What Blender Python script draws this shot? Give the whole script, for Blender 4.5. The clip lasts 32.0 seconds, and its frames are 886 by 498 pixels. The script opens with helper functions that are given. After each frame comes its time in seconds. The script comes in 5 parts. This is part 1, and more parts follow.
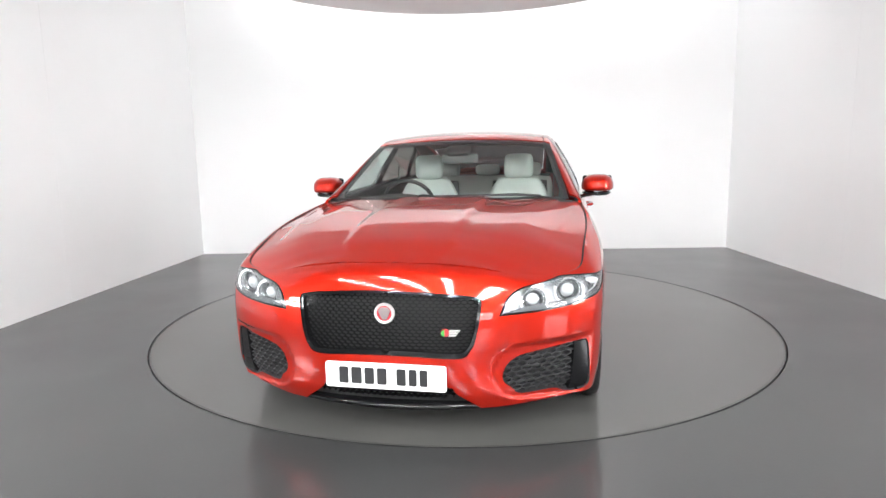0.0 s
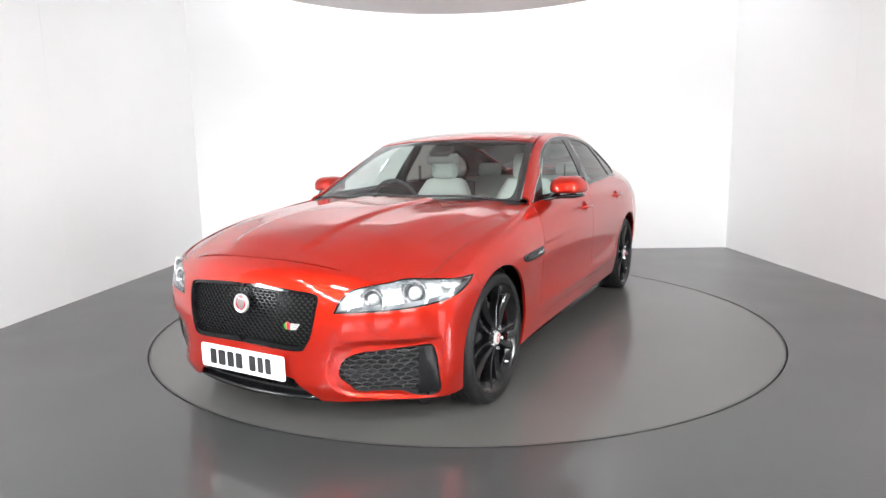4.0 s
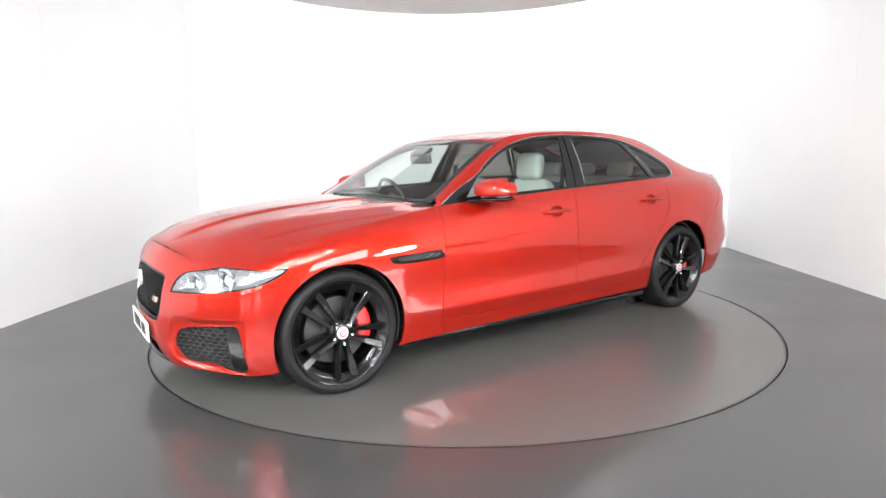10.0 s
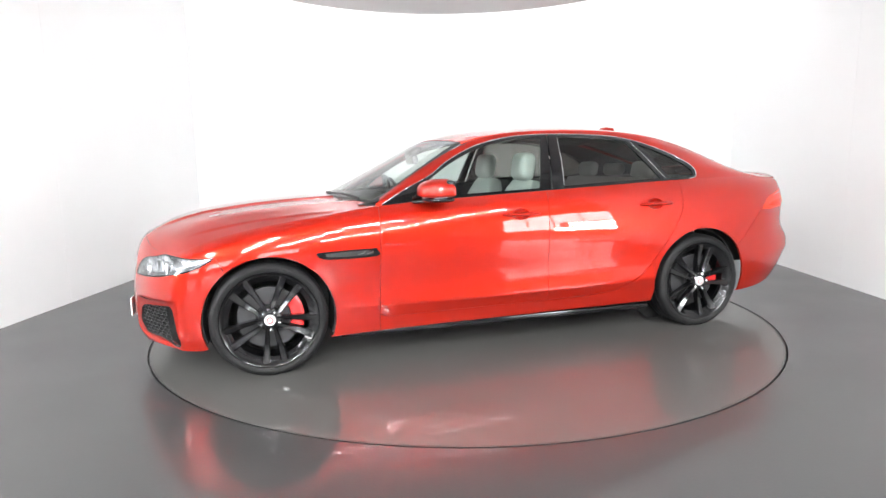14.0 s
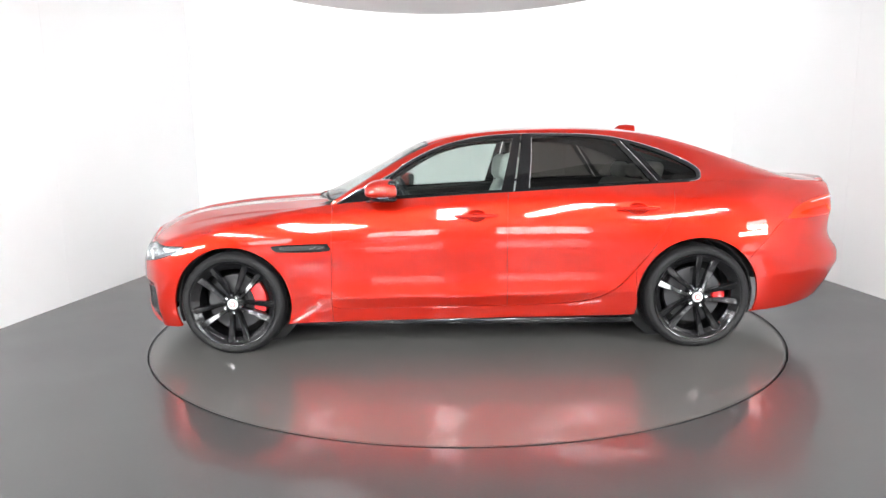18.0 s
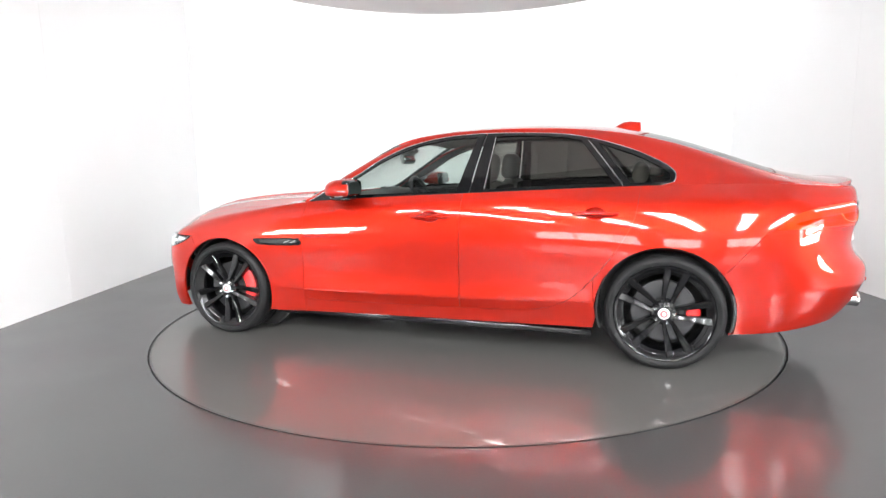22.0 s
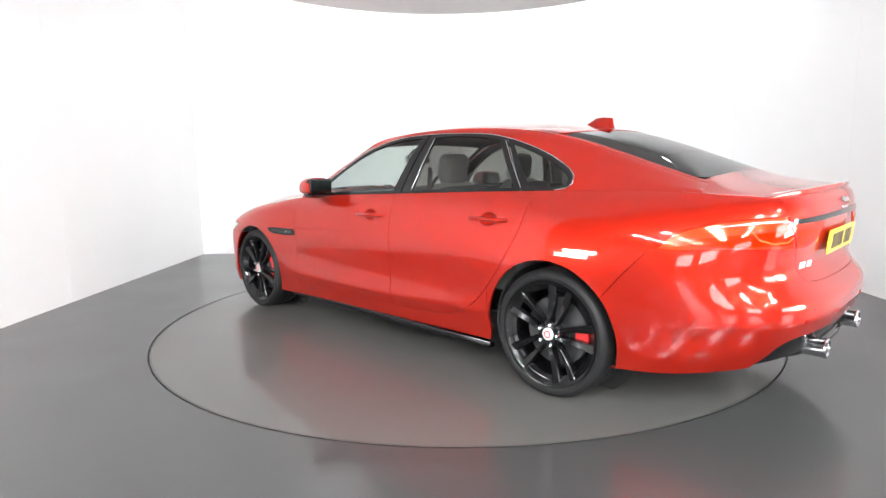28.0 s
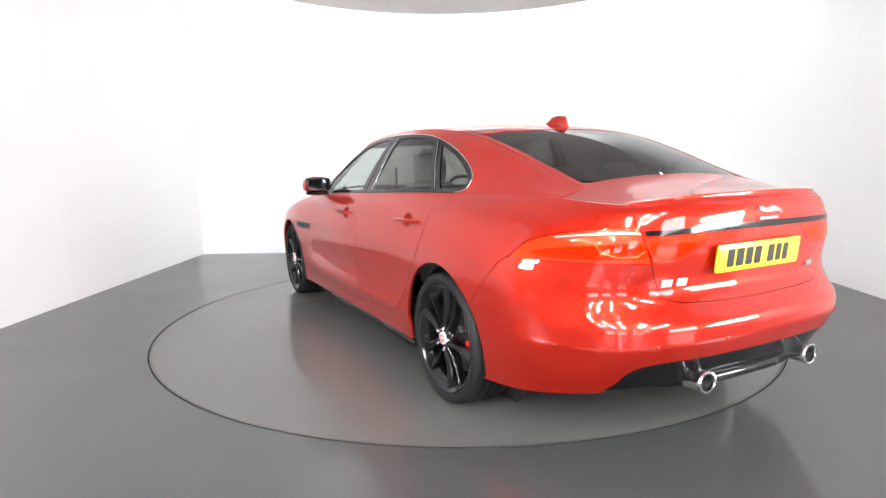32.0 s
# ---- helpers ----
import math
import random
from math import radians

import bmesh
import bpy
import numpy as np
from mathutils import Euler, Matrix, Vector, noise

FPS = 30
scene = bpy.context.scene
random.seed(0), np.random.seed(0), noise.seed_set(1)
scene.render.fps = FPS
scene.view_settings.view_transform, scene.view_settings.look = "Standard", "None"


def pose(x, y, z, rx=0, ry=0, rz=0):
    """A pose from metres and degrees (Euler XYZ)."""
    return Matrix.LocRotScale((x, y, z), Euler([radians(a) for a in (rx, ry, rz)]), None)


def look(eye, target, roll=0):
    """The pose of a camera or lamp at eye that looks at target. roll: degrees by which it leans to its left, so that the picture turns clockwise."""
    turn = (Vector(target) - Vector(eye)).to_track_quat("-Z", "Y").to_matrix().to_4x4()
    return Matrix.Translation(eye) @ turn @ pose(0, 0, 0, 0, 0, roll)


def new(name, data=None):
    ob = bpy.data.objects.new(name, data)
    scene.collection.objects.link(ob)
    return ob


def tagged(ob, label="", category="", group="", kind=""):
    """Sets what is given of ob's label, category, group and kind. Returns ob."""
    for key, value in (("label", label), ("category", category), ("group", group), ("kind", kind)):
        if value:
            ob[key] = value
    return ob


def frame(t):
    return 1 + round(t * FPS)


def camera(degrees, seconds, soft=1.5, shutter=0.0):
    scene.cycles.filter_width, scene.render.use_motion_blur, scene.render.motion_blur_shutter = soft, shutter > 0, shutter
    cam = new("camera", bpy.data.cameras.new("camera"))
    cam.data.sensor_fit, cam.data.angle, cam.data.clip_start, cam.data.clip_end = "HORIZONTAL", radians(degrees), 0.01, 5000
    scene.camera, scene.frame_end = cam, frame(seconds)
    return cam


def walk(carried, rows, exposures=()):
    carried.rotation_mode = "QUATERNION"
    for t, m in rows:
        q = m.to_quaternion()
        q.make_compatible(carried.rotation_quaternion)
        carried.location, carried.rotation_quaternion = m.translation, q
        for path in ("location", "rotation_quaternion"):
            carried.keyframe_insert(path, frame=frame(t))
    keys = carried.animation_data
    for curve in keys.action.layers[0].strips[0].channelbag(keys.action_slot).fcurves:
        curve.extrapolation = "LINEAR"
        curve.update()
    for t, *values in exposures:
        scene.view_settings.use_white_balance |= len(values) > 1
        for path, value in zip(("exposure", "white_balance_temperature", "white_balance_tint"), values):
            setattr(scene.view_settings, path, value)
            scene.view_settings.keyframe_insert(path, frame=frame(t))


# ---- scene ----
cam = camera(73.45, 32.0)
EYE = (0.0, -4.647, 1.216)
walk(cam, [(t, look(EYE, (-0.0306 * 4, -4.647 + 0.9885 * 4, 1.216 - 0.1481 * 4), -1.018)) for t in (0.0, 32.0)], [(0.0, 0.46), (3.0, 0.50), (8.0, 0.69), (12.0, 0.72), (32.0, 0.72)])

# ---- light ----
world = bpy.data.worlds.new("hall_light")
scene.world = world
world.use_nodes = True
world.node_tree.nodes["Background"].inputs[0].default_value = (0.95, 0.97, 1.0, 1)
world.node_tree.nodes["Background"].inputs[1].default_value = 0.04


def area_lamp(name, m, sx, sy, watts, colour=(0.97, 0.985, 1.0), spread=170):
    d = bpy.data.lights.new(name, "AREA")
    d.spread = radians(spread)
    d.shape, d.size, d.size_y, d.energy, d.color = "RECTANGLE", sx, sy, watts, colour
    ob = new(name, d)
    ob.matrix_world = m
    return ob


# ---- materials ----
def material(name, colour, rough=0.5, metal=0.0, coat=0.0, coat_rough=0.03, spec=0.5):
    m = bpy.data.materials.new(name)
    m.use_nodes = True
    b = m.node_tree.nodes["Principled BSDF"]
    b.inputs["Base Color"].default_value = (*colour, 1)
    b.inputs["Roughness"].default_value = rough
    b.inputs["Metallic"].default_value = metal
    b.inputs["Coat Weight"].default_value = coat
    b.inputs["Coat Roughness"].default_value = coat_rough
    b.inputs["Specular IOR Level"].default_value = spec
    return m


def grain(m, scale, rough=0.0, bump=0.0, tint=0.0, detail=4.0, stretch=(1, 1, 1), fine=14):
    """Two scales of variation: blotches in colour and roughness, fine relief."""
    nt = m.node_tree
    b = nt.nodes["Principled BSDF"]
    tc = nt.nodes.new("ShaderNodeTexCoord")
    mp = nt.nodes.new("ShaderNodeMapping")
    mp.inputs["Scale"].default_value = stretch
    nt.links.new(tc.outputs["Object"], mp.inputs["Vector"])
    n1 = nt.nodes.new("ShaderNodeTexNoise")
    n1.inputs["Scale"].default_value, n1.inputs["Detail"].default_value = scale, detail
    n2 = nt.nodes.new("ShaderNodeTexNoise")
    n2.inputs["Scale"].default_value, n2.inputs["Detail"].default_value = scale * fine, 3
    for n in (n1, n2):
        nt.links.new(mp.outputs[0], n.inputs["Vector"])
    if tint:
        base = b.inputs["Base Color"].default_value[:]
        mix = nt.nodes.new("ShaderNodeMix")
        mix.data_type = "RGBA"
        mix.inputs["A"].default_value = [c * (1 - tint) for c in base[:3]] + [1]
        mix.inputs["B"].default_value = [min(1, c * (1 + tint)) for c in base[:3]] + [1]
        nt.links.new(n1.outputs[0], mix.inputs["Factor"])
        nt.links.new(mix.outputs["Result"], b.inputs["Base Color"])
    if rough:
        r = b.inputs["Roughness"].default_value
        mr = nt.nodes.new("ShaderNodeMapRange")
        mr.inputs["From Min"].default_value, mr.inputs["From Max"].default_value = 0.1, 0.9
        mr.inputs["To Min"].default_value, mr.inputs["To Max"].default_value = max(0, r - rough), r + rough
        nt.links.new(n1.outputs[0], mr.inputs["Value"])
        nt.links.new(mr.outputs[0], b.inputs["Roughness"])
    if bump:
        bp = nt.nodes.new("ShaderNodeBump")
        bp.inputs["Strength"].default_value, bp.inputs["Distance"].default_value = bump, 0.002
        nt.links.new(n2.outputs[0], bp.inputs["Height"])
        nt.links.new(bp.outputs[0], b.inputs["Normal"])
        nt.links.new(bp.outputs[0], b.inputs["Coat Normal"])
    return m


def glass(name, colour, rough=0.0, gloss=0.05):
    """Thin glazing: a tinted transparent sheet whose gloss grows towards grazing angles."""
    m = bpy.data.materials.new(name)
    m.use_nodes = True
    nt = m.node_tree
    nt.nodes.clear()
    out = nt.nodes.new("ShaderNodeOutputMaterial")
    tr = nt.nodes.new("ShaderNodeBsdfTransparent")
    tr.inputs[0].default_value = (*colour, 1)
    gl = nt.nodes.new("ShaderNodeBsdfGlossy")
    gl.inputs["Roughness"].default_value = rough
    lw = nt.nodes.new("ShaderNodeLayerWeight")
    lw.inputs["Blend"].default_value = 0.5
    pw = nt.nodes.new("ShaderNodeMath")
    pw.operation = "POWER"
    pw.inputs[1].default_value = 5.0
    nt.links.new(lw.outputs["Facing"], pw.inputs[0])
    fr = nt.nodes.new("ShaderNodeMath")
    fr.operation = "MULTIPLY_ADD"
    fr.inputs[1].default_value, fr.inputs[2].default_value = 0.9, gloss
    nt.links.new(pw.outputs[0], fr.inputs[0])
    mx = nt.nodes.new("ShaderNodeMixShader")
    nt.links.new(fr.outputs[0], mx.inputs[0])
    nt.links.new(tr.outputs[0], mx.inputs[1])
    nt.links.new(gl.outputs[0], mx.inputs[2])
    nt.links.new(mx.outputs[0], out.inputs[0])
    return m


PAINT = grain(material("red_car_paint", (0.43, 0.0135, 0.0052), 0.36, 0.68, 1.0, 0.006, 0.0), 3.0, 0, 0, 0.03)
PAINT.node_tree.nodes["Principled BSDF"].inputs["Coat IOR"].default_value = 1.52
BLACK_GLOSS = material("gloss_black", (0.004, 0.004, 0.0045), 0.12, 0, 0.2, 0.03, 0.35)
BLACK_PLASTIC = grain(material("black_plastic", (0.018, 0.018, 0.019), 0.45), 30, 0.08, 0.15)
BLACK_MATT = material("matt_black", (0.012, 0.012, 0.012), 0.7)
RIM_BLACK = material("black_wheel_lacquer", (0.004, 0.004, 0.0045), 0.16, 0.0, 0.2, 0.03, 0.28)
RUBBER = grain(material("tyre_rubber", (0.009, 0.009, 0.0095), 0.55, spec=0.22), 25, 0.08, 0.25, 0.15)
CHROME = material("chrome", (0.78, 0.78, 0.79), 0.08, 1.0)
CALIPER = material("red_caliper", (0.62, 0.015, 0.015), 0.3, 0, 0.6)
GLASS_CLEAR = glass("clear_glass", (0.78, 0.83, 0.81), 0.0, 0.08)
GLASS_SIDE = glass("side_glass", (0.66, 0.73, 0.70), 0.0, 0.09)
GLASS_DARK = glass("privacy_glass", (0.21, 0.205, 0.19), 0.0, 0.06)
GLASS_REAR = glass("rear_glass", (0.07, 0.07, 0.07))
LENS = glass("lamp_lens", (0.95, 0.96, 0.97), 0.0, 0.05)
LEATHER = grain(material("pale_leather", (0.62, 0.65, 0.62), 0.5), 18, 0.06, 0.2, 0.05)
LEATHER_DARK = grain(material("black_leather", (0.02, 0.02, 0.021), 0.5), 18, 0.06, 0.2)
WALL = grain(material("white_wall_paint", (0.82, 0.82, 0.82), 0.6), 0.7, 0.08, 0.12, 0.04)
FLOOR = grain(material("grey_floor_paint", (0.042, 0.0425, 0.043), 0.36, 0, 0.46, 0.035, 0.22), 1.3, 0.06, 0.15, 0.12, fine=60)
DISC_EDGE = grain(material("worn_disc_edge", (0.10, 0.10, 0.10), 0.35, 0.8), 30, 0.1)
DISC = grain(material("turntable_paint", (0.078, 0.0766, 0.0730), 0.34, 0, 0.38, 0.02, 0.2), 1.1, 0.06, 0.012, 0.14, fine=25)
CEILING = grain(material("white_ceiling_paint", (0.84, 0.84, 0.84), 0.8), 0.8, 0.05, 0.1, 0.03)

# ---- mesh helpers ----
def thing(name, label, category, group="", kind="", data=None):
    return tagged(new(name, data), label, category, group, kind)


def mesh_of(name, verts, faces, mat, normals=None, smooth=True):
    me = bpy.data.meshes.new(name)
    me.from_pydata([tuple(v) for v in verts], [], [tuple(f) for f in faces])
    me.update()
    for mt in mat if isinstance(mat, (list, tuple)) else [mat]:
        me.materials.append(mt)
    if smooth:
        me.polygons.foreach_set("use_smooth", [True] * len(me.polygons))
    if normals is not None:
        me.normals_split_custom_set_from_vertices([tuple(n) for n in normals])
    return me


def hang(name, me, parent, label="", m=None):
    ob = new(name, me)
    ob.parent = parent
    if m is not None:
        ob.matrix_basis = m
    if label:
        ob["label"] = label
    return ob


def part(name, bm, mat, parent, label="", smooth=None, m=None):
    """Links a bmesh as one mesh object under a thing or a part."""
    me = bpy.data.meshes.new(name)
    if smooth is not None:
        for f in bm.faces:
            f.smooth = True
        lim = math.cos(radians(smooth))
        for e in bm.edges:
            if len(e.link_faces) == 2 and e.link_faces[0].normal.dot(e.link_faces[1].normal) < lim:
                e.smooth = False
    bm.to_mesh(me)
    bm.free()
    me.materials.append(mat)
    return hang(name, me, parent, label, m)


def box_bm(sx, sy, sz, bevel=0.0, seg=2, m=Matrix()):
    bm = bmesh.new()
    bmesh.ops.create_cube(bm, size=1, matrix=Matrix.Diagonal((sx, sy, sz, 1)))
    if bevel:
        bmesh.ops.bevel(bm, geom=bm.edges[:], offset=bevel, segments=seg, profile=0.5, affect="EDGES")
    bm.transform(m)
    bm.normal_update()
    return bm


def lathe(profile, seg=48, axis="Y", closed=True):
    """A body of revolution; profile: (radius, along) pairs."""
    bm = bmesh.new()
    rings = []
    for r, a in profile:
        ring = []
        for k in range(seg):
            c, s = math.cos(2 * math.pi * k / seg) * r, math.sin(2 * math.pi * k / seg) * r
            co = (c, a, s) if axis == "Y" else (c, s, a) if axis == "Z" else (a, c, s)
            ring.append(bm.verts.new(co))
        rings.append(ring)
    n = len(rings)
    for i in range(n if closed else n - 1):
        p, q = rings[i], rings[(i + 1) % n]
        for k in range(seg):
            bm.faces.new((p[k], p[(k + 1) % seg], q[(k + 1) % seg], q[k]))
    bmesh.ops.recalc_face_normals(bm, faces=bm.faces[:])
    bm.normal_update()
    return bm


def tube(points, radius, seg=10, caps=True, flat=1.0):
    """A round rod along a polyline."""
    bm = bmesh.new()
    pts = [Vector(p) for p in points]
    rings = []
    ref = Vector((0, 0, 1))
    for i, p in enumerate(pts):
        d = (pts[min(i + 1, len(pts) - 1)] - pts[max(i - 1, 0)]).normalized()
        a = d.cross(ref if abs(d.dot(ref)) < 0.95 else Vector((0, 1, 0))).normalized()
        b = a.cross(d)
        r = radius[i] if isinstance(radius, (list, tuple)) else radius
        rings.append([bm.verts.new(p + r * (math.cos(2 * math.pi * k / seg) * a + flat * math.sin(2 * math.pi * k / seg) * b)) for k in range(seg)])
    for p, q in zip(rings, rings[1:]):
        for k in range(seg):
            bm.faces.new((p[k], p[(k + 1) % seg], q[(k + 1) % seg], q[k]))
    if caps:
        bm.faces.new(rings[0][::-1])
        bm.faces.new(rings[-1])
    bmesh.ops.recalc_face_normals(bm, faces=bm.faces[:])
    bm.normal_update()
    return bm


def slab(outline, depth, bevel=0.0):
    """A flat plate: an outline in x and y, raised by depth in z."""
    bm = bmesh.new()
    f = bm.faces.new([bm.verts.new((x, y, 0)) for x, y in outline])
    g = bmesh.ops.extrude_face_region(bm, geom=[f])
    bmesh.ops.translate(bm, vec=(0, 0, depth), verts=[v for v in g["geom"] if isinstance(v, bmesh.types.BMVert)])
    bmesh.ops.recalc_face_normals(bm, faces=bm.faces[:])
    if bevel:
        bmesh.ops.bevel(bm, geom=[e for e in bm.edges if all(v.co.z > depth * 0.5 for v in e.verts)], offset=bevel, segments=2, affect="EDGES", profile=0.5)
    bm.normal_update()
    return bm


def rounded(w, h, r, n=5):
    """A rounded rectangle's outline, centred."""
    out = []
    for cx, cy, a in ((w / 2 - r, h / 2 - r, 0), (-w / 2 + r, h / 2 - r, 90), (-w / 2 + r, -h / 2 + r, 180), (w / 2 - r, -h / 2 + r, 270)):
        for k in range(n + 1):
            t = radians(a + 90 * k / n)
            out.append((cx + r * math.cos(t), cy + r * math.sin(t)))
    return out


def spline(points, n=8, closed=False):
    """A smooth curve through points (Catmull-Rom), n steps a span."""
    p = np.array(points, float)
    if closed:
        q = np.vstack([p[-1], p, p[0], p[1]])
    else:
        q = np.vstack([2 * p[0] - p[1], p, 2 * p[-1] - p[-2]])
    out = []
    for i in range(1, len(q) - 2):
        for k in range(n):
            t = k / n
            a, b, c, d = q[i - 1], q[i], q[i + 1], q[i + 2]
            out.append(0.5 * (2 * b + (c - a) * t + (2 * a - 5 * b + 4 * c - d) * t * t + (3 * b - a - 3 * c + d) * t ** 3))
    if not closed:
        out.append(p[-1])
    return np.array(out)


# ---- smooth skins ----
def ghosted(net):
    """Sharpens a control net a little, so that its B-spline nearly passes through the given points."""
    p = net.copy()
    for ax in (0, 1):
        q = np.moveaxis(p, ax, 0)
        d = np.zeros_like(q)
        d[1:-1] = q[:-2] - 2 * q[1:-1] + q[2:]
        p = np.moveaxis(q - d / 6, 0, ax)
    return p


class Skin:
    """A cubic B-spline surface over a net whose outer ring only steers it. side: which way is outward. lines: how its heights are counted."""

    def __init__(self, net, side=1.0, lines=None):
        self.net, self.side = ghosted(np.array(net, float)), side
        if lines:
            m = np.array([1, -1, 1])
            self.net[0], self.net[-1] = self.net[2] * m, self.net[-3] * m
        self.nu, self.rows = self.net.shape[0] - 3, self.net.shape[1] - 3
        self.lines = lines or ((0, self.rows), (0, self.rows))
        self.nv = self.lines[0][-1]
        u, v = np.meshgrid(np.linspace(0, self.nu, self.nu * 16 + 1), np.linspace(0, self.nv, self.nv * 12 + 1), indexing="ij")
        self.gu, self.gv = u.ravel(), v.ravel()
        self.gp = self.at(self.gu, self.gv)

    def at(self, u, v):
        u, v = np.clip(np.asarray(u, float), 0, self.nu), np.interp(np.asarray(v, float), *self.lines)
        iu, iv = np.minimum(u.astype(int), self.nu - 1), np.minimum(v.astype(int), self.rows - 1)

        def w(t):
            return [(1 - t) ** 3 / 6, (3 * t ** 3 - 6 * t * t + 4) / 6, (-3 * t ** 3 + 3 * t * t + 3 * t + 1) / 6, t ** 3 / 6]
        wu, wv = w(u - iu), w(v - iv)
        out = 0
        for a in range(4):
            for b in range(4):
                out = out + (wu[a] * wv[b])[..., None] * self.net[iu + a, iv + b]
        return out

    def slopes(self, u, v, e=1e-3):
        u, v = np.clip(u, 0, self.nu), np.clip(v, 0, self.nv)
        u0, u1, v0, v1 = np.clip(u - e, 0, self.nu), np.clip(u + e, 0, self.nu), np.clip(v - e, 0, self.nv), np.clip(v + e, 0, self.nv)
        return (self.at(u1, v) - self.at(u0, v)) / (u1 - u0)[..., None], (self.at(u, v1) - self.at(u, v0)) / (v1 - v0)[..., None]

    def normal(self, u, v):
        a, b = self.slopes(np.asarray(u, float), np.asarray(v, float))
        n = np.cross(a, b) * self.side
        return n / (np.linalg.norm(n, axis=-1, keepdims=True) + 1e-12)

    def find(self, pts, axes, near=None):
        """Skin coordinates of points known in two of x, y, z (axes "xz", "yz", "xy"). near: rough x beyond which to look."""
        ax = ["xyz".index(c) for c in axes]
        pts = np.array(pts, float)
        far = 0 if near is None else np.where((self.gp[:, 0] - near[0]) * near[1] > 0, 0, 100)
        k = np.concatenate([(((self.gp[None, :, ax] - pts[c:c + 100, None]) ** 2).sum(2) + far).argmin(1) for c in range(0, len(pts), 100)])
        u, v = self.gu[k], self.gv[k]
        for _ in range(7):
            r = pts - self.at(u, v)[:, ax]
            a, b = self.slopes(u, v)
            a, b = a[:, ax], b[:, ax]
            det = a[:, 0] * b[:, 1] - a[:, 1] * b[:, 0]
            det = np.where(np.abs(det) < 1e-6, 1e-6, det)
            du = (r[:, 0] * b[:, 1] - r[:, 1] * b[:, 0]) / det
            dv = (a[:, 0] * r[:, 1] - a[:, 1] * r[:, 0]) / det
            u, v = np.clip(u + np.clip(du, -0.3, 0.3), 0, self.nu), np.clip(v + np.clip(dv, -0.3, 0.3), 0, self.nv)
        return np.stack([u, v], 1)


def inside(p, loops):
    """Even-odd test of points against loops."""
    res = np.zeros(len(p), bool)
    for loop in loops:
        a, b = loop, np.roll(loop, -1, 0)
        for (x0, y0), (x1, y1) in zip(a, b):
            if y0 == y1:
                continue
            hit = ((y0 > p[:, 1]) != (y1 > p[:, 1])) & (p[:, 0] < (x1 - x0) * (p[:, 1] - y0) / (y1 - y0) + x0)
            res ^= hit
    return res


def dense(loop, h):
    out = []
    for a, b in zip(loop, np.roll(loop, -1, 0)):
        n = max(1, int(np.linalg.norm(b - a) / h))
        out += [a + (b - a) * k / n for k in range(n)]
    out = np.array(out)
    keep = np.linalg.norm(out - np.roll(out, 1, 0), axis=1) > h * 0.12
    return out[keep]


def shrunk(loop, g):
    """The loop drawn inwards by g."""
    area = 0.5 * np.sum(loop[:, 0] * np.roll(loop[:, 1], -1) - np.roll(loop[:, 0], -1) * loop[:, 1])
    d = np.roll(loop, -1, 0) - np.roll(loop, 1, 0)
    n = np.stack([-d[:, 1], d[:, 0]], 1) * np.sign(area)
    n /= np.linalg.norm(n, axis=1, keepdims=True) + 1e-12
    return loop + n * g


